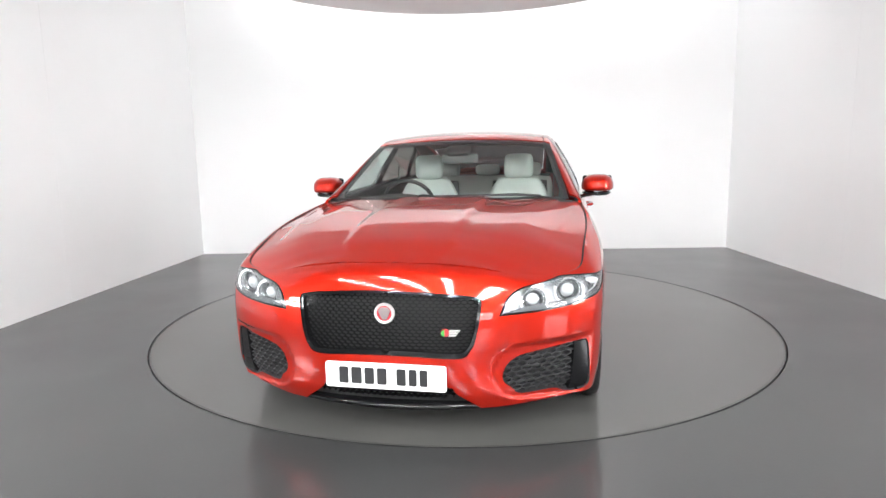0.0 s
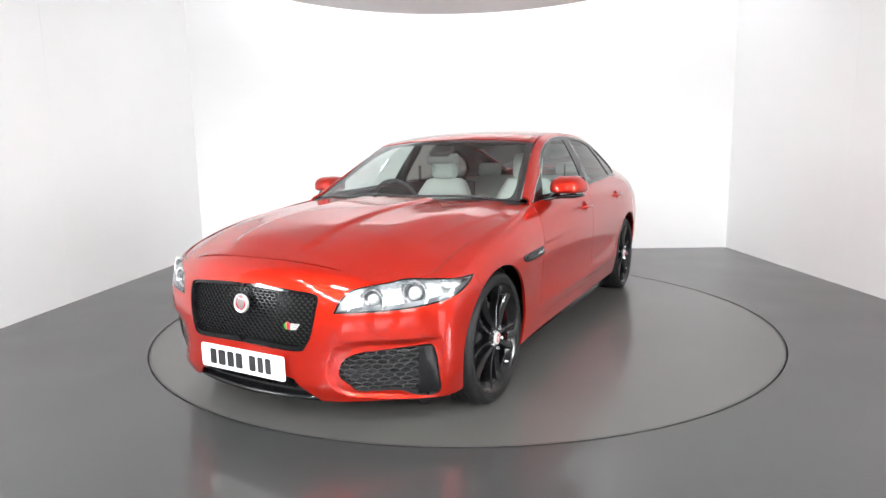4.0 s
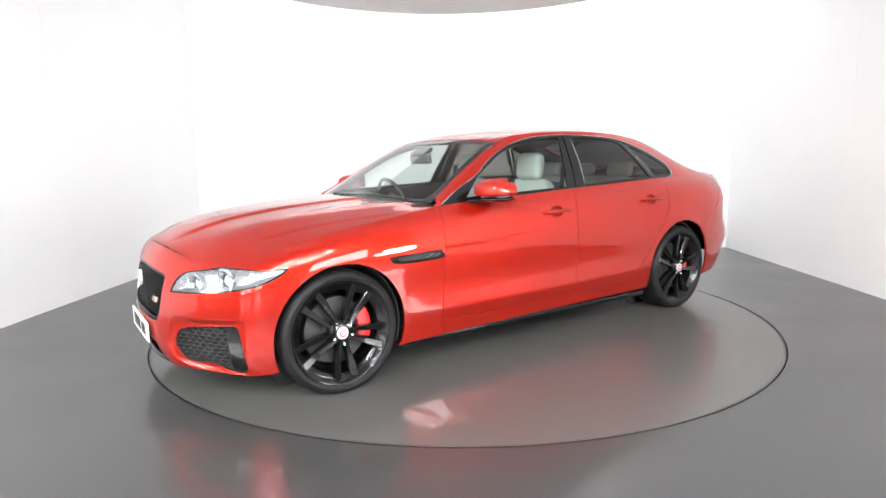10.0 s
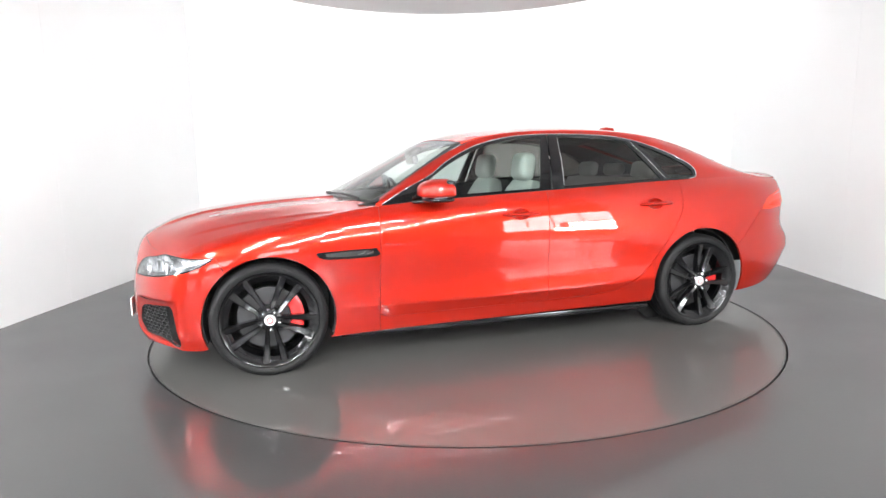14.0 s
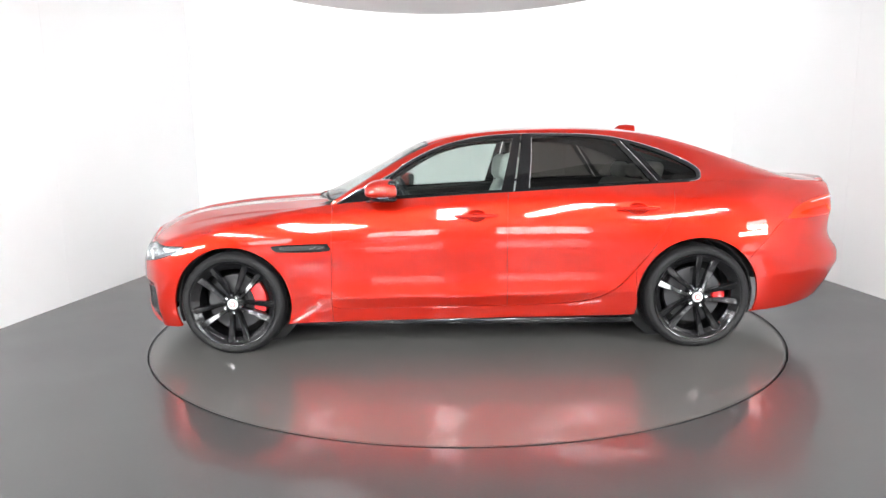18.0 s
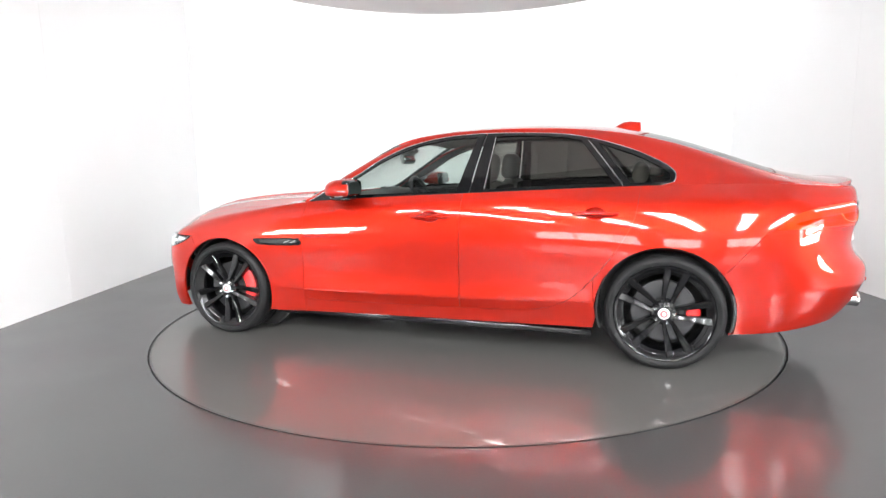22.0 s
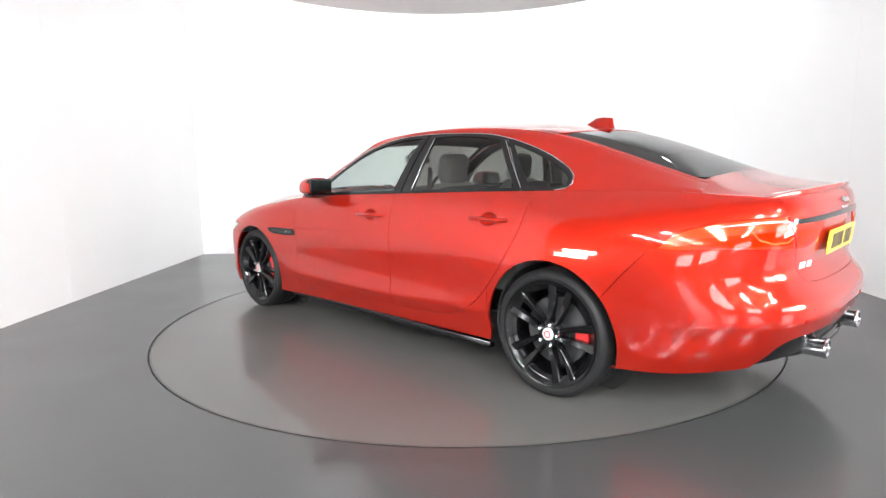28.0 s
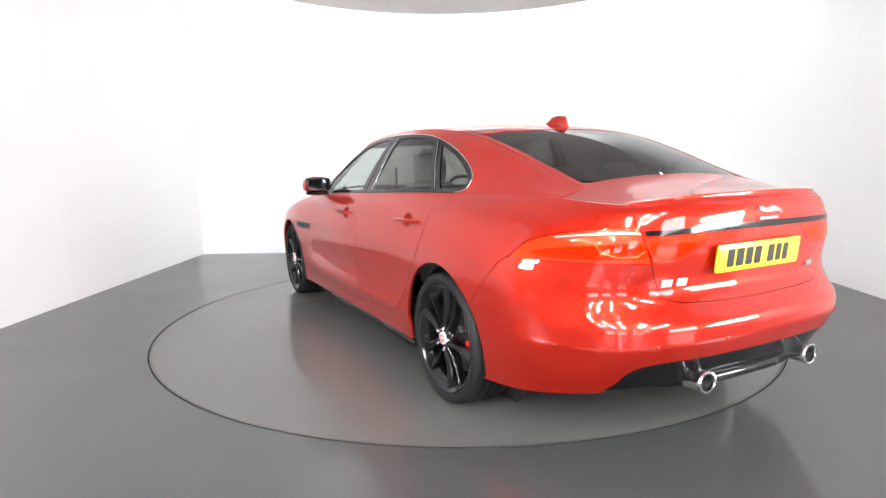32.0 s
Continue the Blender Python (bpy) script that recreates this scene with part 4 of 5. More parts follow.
for s, rd in zip((1, -1), rear_doors):
    uv = cab([(-.418, 1.034), (-.440, 1.20), (-.455, 1.350)])
    q = CABIN.at(uv[:, 0], uv[:, 1])
    part("trim_edge", tube([(p[0], s * (p[1] + .006), p[2]) for p in q], .0025, 8), LAMP_GREY, rd, "thin bright window edge", 60)

arc = spline(DLO, 6)
uv = cab(arc)
q = CABIN.at(uv[:, 0], uv[:, 1]) + CABIN.normal(uv[:, 0], uv[:, 1]) * .003
for s in (1, -1):
    part("window_strip", tube([(p[0], s * p[1], p[2]) for p in q], .0038, 6), SATIN_CHROME, car, "thin satin chrome strip over the side windows", 60)
    d = cab([(-1.026, 1.318), (-1.13, 1.19), (-1.232, 1.062)])
    d = CABIN.at(d[:, 0], d[:, 1]) + CABIN.normal(d[:, 0], d[:, 1]) * .004
    part("divider_strip", tube([(p[0], s * p[1], p[2]) for p in d], .0022, 6), SATIN_CHROME, car, "", 60)

# screens and roof
WS = cat([(0.02, 0.0)], [(0.02, v) for v in np.linspace(.3, 3.82, 16)], spline([(.06, 3.86), (1.33, 3.84), (2.7, 3.80), (2.86, 3.6), (2.90, 2.0), (2.93, 0.0)], 6))
whole("windscreen", sheet(ROOF, WS, (), 0.03, 0, 0.004), GLASS_CLEAR, car, "clear laminated windscreen")
whole("windscreen_surround", sheet(ROOF, cat([(0.0, 3.0)], [(0, 3.99)], [(u, 3.99) for u in np.linspace(.2, 2.9, 14)], [(2.96, 3.9), (2.98, 2.0), (3.0, 0.0)], spline([(2.84, 0.0), (2.82, 2.0), (2.76, 3.45), (2.6, 3.68), (1.33, 3.72), (.16, 3.70), (.12, 3.0)], 6)), (), 0.025, 0, 0.006, -0.004), BLACK_PLASTIC, car, "black windscreen surround")
whole("roof", sheet(ROOF, cat([(3.0, 0.0), (2.98, 2.0), (2.95, 3.72)], [(u, 3.72) for u in np.linspace(3.1, 7.1, 30)], [(7.15, 3.5), (7.3, 2.0), (7.35, 0.0)]), (), 0.025, 0.001, 0.01), PAINT, car)
whole("roof_edge", sheet(ROOF, cat([(2.97, 3.76)], [(u, 4.0) for u in np.linspace(2.9, 9.97, 50)], [(9.9, 3.7)], [(u, 3.76) for u in np.linspace(9.68, 3.0, 50)]), (), 0.025, 0.001, 0.01), PAINT, car)
whole("rear_screen", sheet(ROOF, cat([(7.38, 0.0), (7.33, 2.0), (7.2, 3.5)], spline([(7.25, 3.72), (8.5, 3.72), (9.5, 3.70), (9.72, 3.5), (9.85, 2.5), (9.88, 0)], 6)), (), 0.03, 0, 0.006, -0.002), GLASS_REAR, car, "dark tinted rear screen")

# ---- lamps ----
def only_rim(data, k):
    v, f, n = data
    seen, vs, ns, fs = {}, [], [], []
    for q in f:
        if len(q) == 4:
            ids = []
            for i in q:
                key = tuple(np.round(v[i], 6))
                if key not in seen:
                    seen[key] = len(vs)
                    vs.append(v[i])
                    ns.append(n[i])
                ids.append(seen[key])
            if len(set(ids)) == 4:
                fs.append(tuple(ids))
    return np.array(vs), fs, np.array(ns)


heads = both("headlamp", only_rim(sheet(FLANK, HEAD, (), 0.02, 0.002, 0.07), 0), LAMP_GREY, PAIR, ("clear-lensed headlamp with bright reflectors",) * 2)
both("lamp_lens", sheet(FLANK, HEAD, (), 0.02, 0.002, 0.0, -0.001), LENS, heads)
both("lamp_back", sheet(FLANK, HEAD, (), 0.02, 0.0, 0.0, -0.062), LAMP_SILVER, heads)
HEAD_FLOOR = cat(spline([(2.05, 4.20), (2.55, 4.55), (3.3, 4.76), (4.06, 4.86), (4.7, 4.90), (5.15, 4.82)], 6), HEAD_LOW[3:-2])
both("lamp_floor", sheet(FLANK, HEAD_FLOOR, (), 0.02, 0.003, 0.0, -0.012), LAMP_SHADE, heads, ("dark grey lamp floor",) * 2)
SEAL = shrunk(dense(HEAD * np.array([.13, .075]), .012), .006) / np.array([.13, .075])
both("lamp_seal", sheet(FLANK, HEAD, [SEAL], 0.02, 0.0005, 0.004, 0.0005), BLACK_GLOSS, heads)


def on_skin(u, v, lift):
    p = FLANK.at(np.array([u]), np.array([v]))[0] + FLANK.normal(np.array([u]), np.array([v]))[0] * lift
    return Vector(p)


def facing(p, fwd=(1, 0.25, 0)):
    return Matrix.Translation(p) @ Vector(fwd).to_track_quat("Z", "Y").to_matrix().to_4x4()


def mirrored(m, s):
    return m if s > 0 else Matrix.Diagonal((1, -1, 1, 1)) @ m


for s, hd in zip((1, -1), heads):
    for (u, v), r in (((3.55, 5.75), .056), ((2.66, 5.05), .050)):
        p = on_skin(u, v, -.05)
        m = mirrored(facing(p), s)
        part("reflector_bowl", lathe([(r, .0), (r + .004, .028), (r + .001, .034), (r - .004, .030), (r * .75, .004), (.004, -.012), (.004, -.02), (r * .8, -.01)], 32, "Z"), LAMP_GREY, hd, "", 40, m)
        part("projector", lathe([(.001, .022), (r * .3, .02), (r * .5, .012), (r * .56, .0), (r * .5, -.01), (.001, -.01)], 24, "Z", False), LAMP_SILVER, hd, "", 60, m)
        part("projector_ring", lathe([(r * .57, .0), (r * .76, .004), (r * .78, .014), (r * .72, .017), (r * .60, .012)], 32, "Z"), LAMP_DARK, hd, "dark lamp ring", 40, m)
        c = [(1.12 * r * math.cos(radians(a)), 1.12 * r * math.sin(radians(a)), .03) for a in range(-200 if s > 0 else -140, 21 if s > 0 else 81, 10)]
        part("light_guide", tube(c, .0065, 8), LAMP_WHITE, hd, "", 60, m)
    st = [on_skin(u, v, -.022) for u, v in ((2.2, 4.34), (2.55, 4.37), (3.3, 4.51), (4.06, 4.65), (4.6, 4.69), (4.95, 4.76))]
    part("lamp_strip", tube([(p.x, p.y * s, p.z) for p in st], .005, 8), LAMP_WHITE, hd, "", 60)
    st = [on_skin(u, v, -.03) for u, v in ((4.35, 5.9), (4.55, 5.4), (4.75, 5.0))]
    for k in range(3):
        part("lamp_fin", tube([(p.x + .0 - k * .028, (p.y + .012 * k) * s, p.z - .004 * k) for p in st], [.010, .012, .010], 6), LAMP_WHITE, hd, "", 40)

TAIL_OUT = cat(TAIL, LID_SIDE[8:20], LAMP_BASE[::-1][1:-1])
both("lamp_surround", sheet(FLANK, TAIL_OUT, (), 0.02, -0.012, 0.0, -0.005), PAINT, quarters)
tails = both("tail_lamp", sheet(FLANK, TAIL_OUT, (), 0.02, 0.0, 0.03, 0.002), RED_LENS, PAIR, ("red wrap-round tail lamp",) * 2)
both("lamp_back", sheet(FLANK, TAIL_OUT, (), 0.02, 0.002, 0.0, -0.004), LAMP_WHITE, tails)
LAMP_IN = spline([(16.50, 5.56), (17.2, 5.60), (17.70, 5.60), (17.60, 5.35), (17.38, 5.08), (17.15, 4.93), (16.72, 4.90), (16.62, 5.1)], 5, True)
inlamps = both("lid_lamp", sheet(FLANK, LAMP_IN, (), 0.02, 0.001, 0.02, 0.004), RED_LENS, (lid, lid), ("red and amber lamp on the boot lid",) * 2)
both("lamp_back", sheet(FLANK, LAMP_IN, (), 0.02, 0.001, 0.0, 0.002), LAMP_WHITE, inlamps)
AMB = spline([(14.85, 4.95), (15.4, 5.2), (16.2, 5.42), (16.48, 5.35), (16.6, 5.02), (16.0, 4.94), (15.3, 4.86)], 5, True)
both("lamp_band", sheet(FLANK, AMB, (), 0.02, 0.0, 0.0, -0.001), AMBER, tails, ("amber band inside the lamp",) * 2)
for s, tl in zip((1, -1), tails):
    st = [on_skin(u, v, .0028) for u, v in ((15.75, 5.36), (15.85, 5.12), (16.1, 5.02), (16.38, 5.06), (16.5, 5.22))]
    part("light_guide", tube([(p.x, p.y * s, p.z) for p in st], .0024, 6), AMBER_GUIDE, tl, "amber light guide", 60)
    st = [on_skin(u, v, .0024) for u, v in ((15.2, 5.42), (15.7, 5.62), (16.1, 5.74), (16.38, 5.72))]
    part("clear_strip", tube([(p.x, p.y * s, p.z) for p in st], [.002, .0045, .005, .003], 6), LAMP_WHITE, tl, "clear reversing strip", 60)
AMB2 = spline([(16.60, 5.40), (17.1, 5.45), (17.5, 5.38), (17.3, 5.14), (17.1, 5.02), (16.75, 5.0)], 5, True)
both("lamp_band", sheet(FLANK, AMB2, (), 0.02, 0.0, 0.004, 0.006), AMBER, inlamps, ("amber band of the lamp",) * 2)
STRIP = cat(spline([(16.47, 5.66), (17.35, 5.68), (19.0, 5.68)], 10), spline([(19.0, 5.88), (17.35, 5.86), (16.44, 5.82)], 10))
whole("trim_strip", sheet(FLANK, STRIP, (), 0.02, 0.0, 0.01, 0.006), BLACK_GLOSS, lid, "gloss black strip across the boot lid")

# ---- grille, fog openings, intake, plates ----
grille = whole("grille", only_rim(sheet(FLANK, cat(GRILLE), (), 0.02, 0.0, 0.05), 0), BLACK_GLOSS, car, "black honeycomb radiator grille")
rim_in = cat(GRILLE) * np.array([.235, .095])
ring_hole = shrunk(rim_in, .013) / np.array([.235, .095])
ring_hole[:, 0] = np.where(cat(GRILLE)[:, 0] < .01, -.01, ring_hole[:, 0])
ring_out = cat(GRILLE)
ring_loop = cat(ring_out, np.clip(ring_hole[::-1], 0, 9))
whole("grille_frame", sheet(FLANK, ring_loop, (), 0.012, 0.0, 0.03, -0.006), BLACK_GLOSS, grille)
whole("grille_back", sheet(FLANK, ring_out, (), 0.03, 0.0, 0.0, -0.055), BLACK_MATT, grille)


def honeycomb(loop_uv, cell, squash, lift, bar, depth, near, mirror):
    """Hexagonal mesh laid on the skin inside a loop; lattice drawn in the front view."""
    pts3 = FLANK.at(np.array(loop_uv)[:, 0], np.array(loop_uv)[:, 1])
    poly = pts3[:, 1:]
    y0, y1, z0, z1 = (-poly[:, 0].max() if mirror else poly[:, 0].min()), poly[:, 0].max(), poly[:, 1].min(), poly[:, 1].max()
    if mirror:
        poly = np.vstack([poly, (poly * np.array([-1, 1]))[::-1]])
    w, h = cell, cell * squash
    segs = []
    for j in range(int((z1 - z0) / (h * .75)) + 2):
        for i in range(int((y1 - y0) / w) + 3):
            cy, cz = y0 + (i + .5 * (j % 2) - 1) * w, z0 + j * h * .75
            a, b, c, d = (cy, cz + h / 2), (cy + w / 2, cz + h / 4), (cy + w / 2, cz - h / 4), (cy, cz - h / 2)
            segs += [(a, b), (b, c), (c, d)]
    segs = np.array(segs)
    mid = segs.mean(1)
    segs = segs[inside(mid, [poly])]
    flat = segs.reshape(-1, 2)
    q = np.stack([np.abs(flat[:, 0]) if mirror else flat[:, 0], flat[:, 1]], 1)
    uv = FLANK.find(q, "yz", near)
    p, n = FLANK.at(uv[:, 0], uv[:, 1]), FLANK.normal(uv[:, 0], uv[:, 1])
    if mirror:
        sg = np.where(flat[:, 0] < 0, -1, 1)
        p[:, 1] *= sg
        n[:, 1] *= sg
    p = p + n * lift
    verts, faces = [], []
    for k in range(0, len(p), 2):
        a, b, m = p[k], p[k + 1], n[k]
        t = b - a
        sd = np.cross(t, m)
        sd = sd / (np.linalg.norm(sd) + 1e-9) * bar
        base = len(verts)
        for e in (a, b):
            verts += [e + sd * .6, e - sd * .6, e - sd - m * depth, e + sd - m * depth]
        for i in range(4):
            j = (i + 1) % 4
            faces.append((base + i, base + j, base + 4 + j, base + 4 + i))
    return verts, faces


v, f = honeycomb(ring_hole, .0285, .64, -.018, .0021, .010, (2.1, 1), True)
hang("grille_mesh", mesh_of("grille_mesh", v, f, MESH_BLACK, None, False), grille)

fogs = both("fog_opening", only_rim(sheet(FLANK, FOG, (), 0.015, 0.0, 0.045), 0), BLACK_PLASTIC, PAIR, ("black honeycomb bumper opening",) * 2)
both("opening_back", sheet(FLANK, FOG, (), 0.03, 0.0, 0.0, -0.045), BLACK_MATT, fogs)
BLADE = spline([(3.64, 2.84), (4.05, 2.79), (4.16, 2.33), (4.27, 1.4), (4.34, .42), (4.0, .28), (3.70, .20)], 5)
blades = both("air_blade", sheet(FLANK, cat(BLADE, spline([(3.70, .20), (3.66, 1.5), (3.64, 2.84)], 8)[1:-1]), (), 0.02, 0.002, 0.04, -0.006), BLACK_GLOSS, fogs, ("gloss black vertical blade",) * 2)
v, f = honeycomb(FOG[FOG[:, 0] < 3.75], .041, .67, -.012, .0042, .014, (1.9, 1), False)
both("opening_mesh", (np.array(v), f, None), MESH_GREY, fogs)

lower = whole("lower_intake", sheet(FLANK, cat(INTAKE, run(0, 1.72, 0, 20)), (), 0.03, 0.0, 0.02, -0.045), BLACK_MATT, car, "black lower intake above a gloss black splitter")
v, f = honeycomb(cat(INTAKE[:-4], [(1.5, .45), (0, .40)]), .028, .85, -.03, .003, .012, (2.1, 1), True)
hang("intake_mesh", mesh_of("intake_mesh", v, f, MESH_BLACK, None, False), lower)
rows = []
sp = bmesh.new()
for y in np.linspace(-.40, .40, 47):
    x = 2.262 - .40 * abs(y) ** 2.2
    z = .176 + .010 * abs(y) / .46
    rows.append([sp.verts.new(c) for c in ((x - .10, y, z + .006), (x - .01, y, z + .018), (x + .004, y, z + .012), (x + .006, y, z + .002), (x - .004, y, z - .010), (x - .12, y, z - .014))])
for a, b in zip(rows, rows[1:]):
    for i in range(len(a) - 1):
        sp.faces.new((a[i], a[i + 1], b[i + 1], b[i]))
bmesh.ops.recalc_face_normals(sp, faces=sp.faces[:])
sp.normal_update()
part("splitter", sp, BLACK_GLOSS, lower, "gloss black splitter lip", 60)


def plate(parent, m, base, label, bend):
    pl = part("number_plate", slab(rounded(.52, .111, .012), .006, .0015), base, parent, label, 40, m)
    x = -.20
    for k, w in enumerate((.042, .046, .042, .042, 0, .040, .034, .034)):
        if w:
            part("mark", slab(rounded(w, .072, .006, 2), .0012), INK, pl, "", None, pose(x + w / 2, 0, .0062))
            x += w + .012
        else:
            x += .030
    return pl


def plate_pose(x, z, front, tilt):
    m = Matrix(((0, 0, 1, 0), (1, 0, 0, 0), (0, 1, 0, 0), (0, 0, 0, 1))) if front else Matrix(((0, 0, -1, 0), (-1, 0, 0, 0), (0, 1, 0, 0), (0, 0, 0, 1)))
    return Matrix.Translation((x, 0, z)) @ pose(0, 0, 0, 0, tilt, 0) @ m


plate(car, plate_pose(2.305, .331, True, 0), PLATE_WHITE, "white front number plate with black marks", 0)
plate(lid, plate_pose(-2.541, .818, False, -6), PLATE_YELLOW, "yellow rear number plate with black marks", 0)

emb = part("emblem", lathe([(.043, -.004), (.044, .004), (.040, .009), (.032, .007), (.034, .002), (.034, -.004)], 40, "Z"), SILVER_FACE, grille, "round chrome and red emblem", 50, facing((2.286, 0, .595), (1, 0, .06)))
part("emblem_disc", lathe([(.001, .004), (.034, .004), (.034, -.003), (.001, -.003)], 32, "Z"), EMBLEM_RED, grille, "", 50, facing((2.286, 0, .595), (1, 0, .06)))
part("emblem_relief", slab([(-.026, .014), (-.014, .026), (.014, .026), (.026, .014), (.017, -.012), (.008, -.026), (-.008, -.026), (-.017, -.012)], .008, .003), EMBLEM_GREY, grille, "", 40, plate_pose(2.287, .595, True, 3))
bd = part("badge", lathe([(.001, .006), (.016, .005), (.018, 0), (.001, 0)], 24, "Z"), EMBLEM_RED, grille, "small green and red badge with chrome bars", 50, facing((2.262, .248, .514), (1, .15, .05)))
part("badge_half", slab([(-.0135, -.006), (-.008, -.0125), (0, -.0155), (0, .0155), (-.008, .0125), (-.0135, .006)], .0075, .001), EMBLEM_GREEN, grille, "", 40, plate_pose(2.262, .514, True, 3) @ pose(.246, 0, .001, 0, 8, 0))
for k in range(3):
    part("badge_bar", slab([(0, 0), (.045 - .008 * k, 0), (.049 - .008 * k, .007), (.004, .007)], .006, .001), SILVER_FACE, grille, "", 40, plate_pose(2.256, .519 - .010 * k, True, 3) @ pose(.262, 0, .004, 0, 8, 0))

# boot badges as plain shapes
def on_tail(y, z, dx=.004):
    uv = FLANK.find([(abs(y), z)], "yz", (-2.2, -1))
    p = FLANK.at(uv[:, 0], uv[:, 1])[0]
    n = FLANK.normal(uv[:, 0], uv[:, 1])[0] * np.array([1, np.sign(y) or 1, 1])
    p[1] *= np.sign(y) or 1
    up = Vector((0, 0, 1))
    nz = Vector(n)
    xx = up.cross(nz).normalized()
    yy = nz.cross(xx)
    m = Matrix((xx, yy, nz)).transposed().to_4x4()
    m.translation = Vector(p) + nz * dx
    return m


part("leaping_emblem", slab(spline([(-.085, .006), (-.05, .022), (-.02, .012), (.03, .018), (.075, .006), (.085, -.014), (.06, -.004), (.02, -.006), (-.03, -.004), (-.06, .004)], 4, True).tolist(), .006, .0015), CHROME, lid, "chrome emblem shape", 40, on_tail(-.05, .990))
part("name_bar", slab(rounded(.12, .012, .003), .004, .001), CHROME, lid, "", 40, on_tail(-.055, .962))
for y in (.475, .405):
    part("model_bar", slab([(-.022, -.014), (.024, -.014), (.030, .014), (-.016, .014)], .005, .001), SILVER_FACE, lid, "plain chrome model badge", 40, on_tail(y, .740))
part("badge", slab(rounded(.05, .026, .010), .005, .001), CHROME, lid, "small chrome badge", 40, on_tail(-.405, .740))

for y in (.56, .24, -.24, -.56):
    part("parking_sensor", lathe([(.001, .002), (.009, .002), (.011, .0), (.011, -.004), (.001, -.004)], 20, "Z"), PAINT, rear_bumper, "", 40, on_tail(y, .515, .001))

# ---- wheels ----
DISC_IRON = grain(material("disc_iron", (0.05, 0.05, 0.052), 0.45, 0.6), 40, 0.1)
HUB_Z, TYRE_R = .328, .3325


def rim_profile():
    return [(.245, -.20), (.262, -.205), (.268, -.20), (.262, -.19), (.236, -.16), (.232, -.05), (.244, -.02), (.267, -.012), (.276, -.006), (.278, .0), (.275, .004), (.268, .002), (.256, -.012), (.226, -.035), (.222, -.16), (.236, -.19)]


def tyre_mesh():
    prof = [(.268, -.012), (.279, -.001), (.281, .005), (.287, .0085), (.302, .009), (.3035, .0075), (.305, .009), (.318, .003), (.3275, -.008), (.3325, -.026)]
    for y in (-.062, -.108, -.154):
        prof += [(.3335, y + .005), (.3265, y + .004), (.3265, y - .004), (.3335, y - .005)]
    prof += [(.3325, -.20), (.326, -.225), (.306, -.242), (.275, -.230), (.262, -.20)]
    bm = lathe(prof, 96)
    for v in bm.verts:
        r = math.hypot(v.co.x, v.co.z)
        if v.co.z < -HUB_Z + .002 and r > .29:
            v.co.z = -HUB_Z + .0005
    bm.normal_update()
    return bm


def spoke(angle, twist):
    """One bar of a pair, from the hub to the rim, with a chamfered face."""
    bm = bmesh.new()
    rows = []
    for t in np.linspace(0, 1, 7):
        r = .045 + t * .224
        side_off = math.copysign(.020 + .034 * t, twist)
        a = angle + math.degrees(math.atan2(side_off, max(r, .05)))
        w = .0085 + .0155 * t
        face = -.004 - .020 * math.sin(math.pi * min(1, t * 1.05)) ** 1 * .6 - .004 * t
        d = .030 + .018 * (1 - t)
        c = Vector((-math.cos(radians(a)) * r, 0, math.sin(radians(a)) * r))
        sx = Vector((math.sin(radians(a)), 0, math.cos(radians(a))))
        tilt = .004 * (1 if twist > 0 else -1)
        rows.append([bm.verts.new(c + sx * o + Vector((0, face + e, 0))) for o, e in ((-w, -d), (-w, -.006 - tilt), (-w * .72, -tilt), (w * .72, tilt), (w, -.006 + tilt), (w, -d))])
    for a, b in zip(rows, rows[1:]):
        for i in range(6):
            j = (i + 1) % 6
            bm.faces.new((a[i], a[j], b[j], b[i]))
    bm.faces.new(rows[0])
    bm.faces.new(rows[-1][::-1])
    bmesh.ops.recalc_face_normals(bm, faces=bm.faces[:])
    bm.normal_update()
    return bm


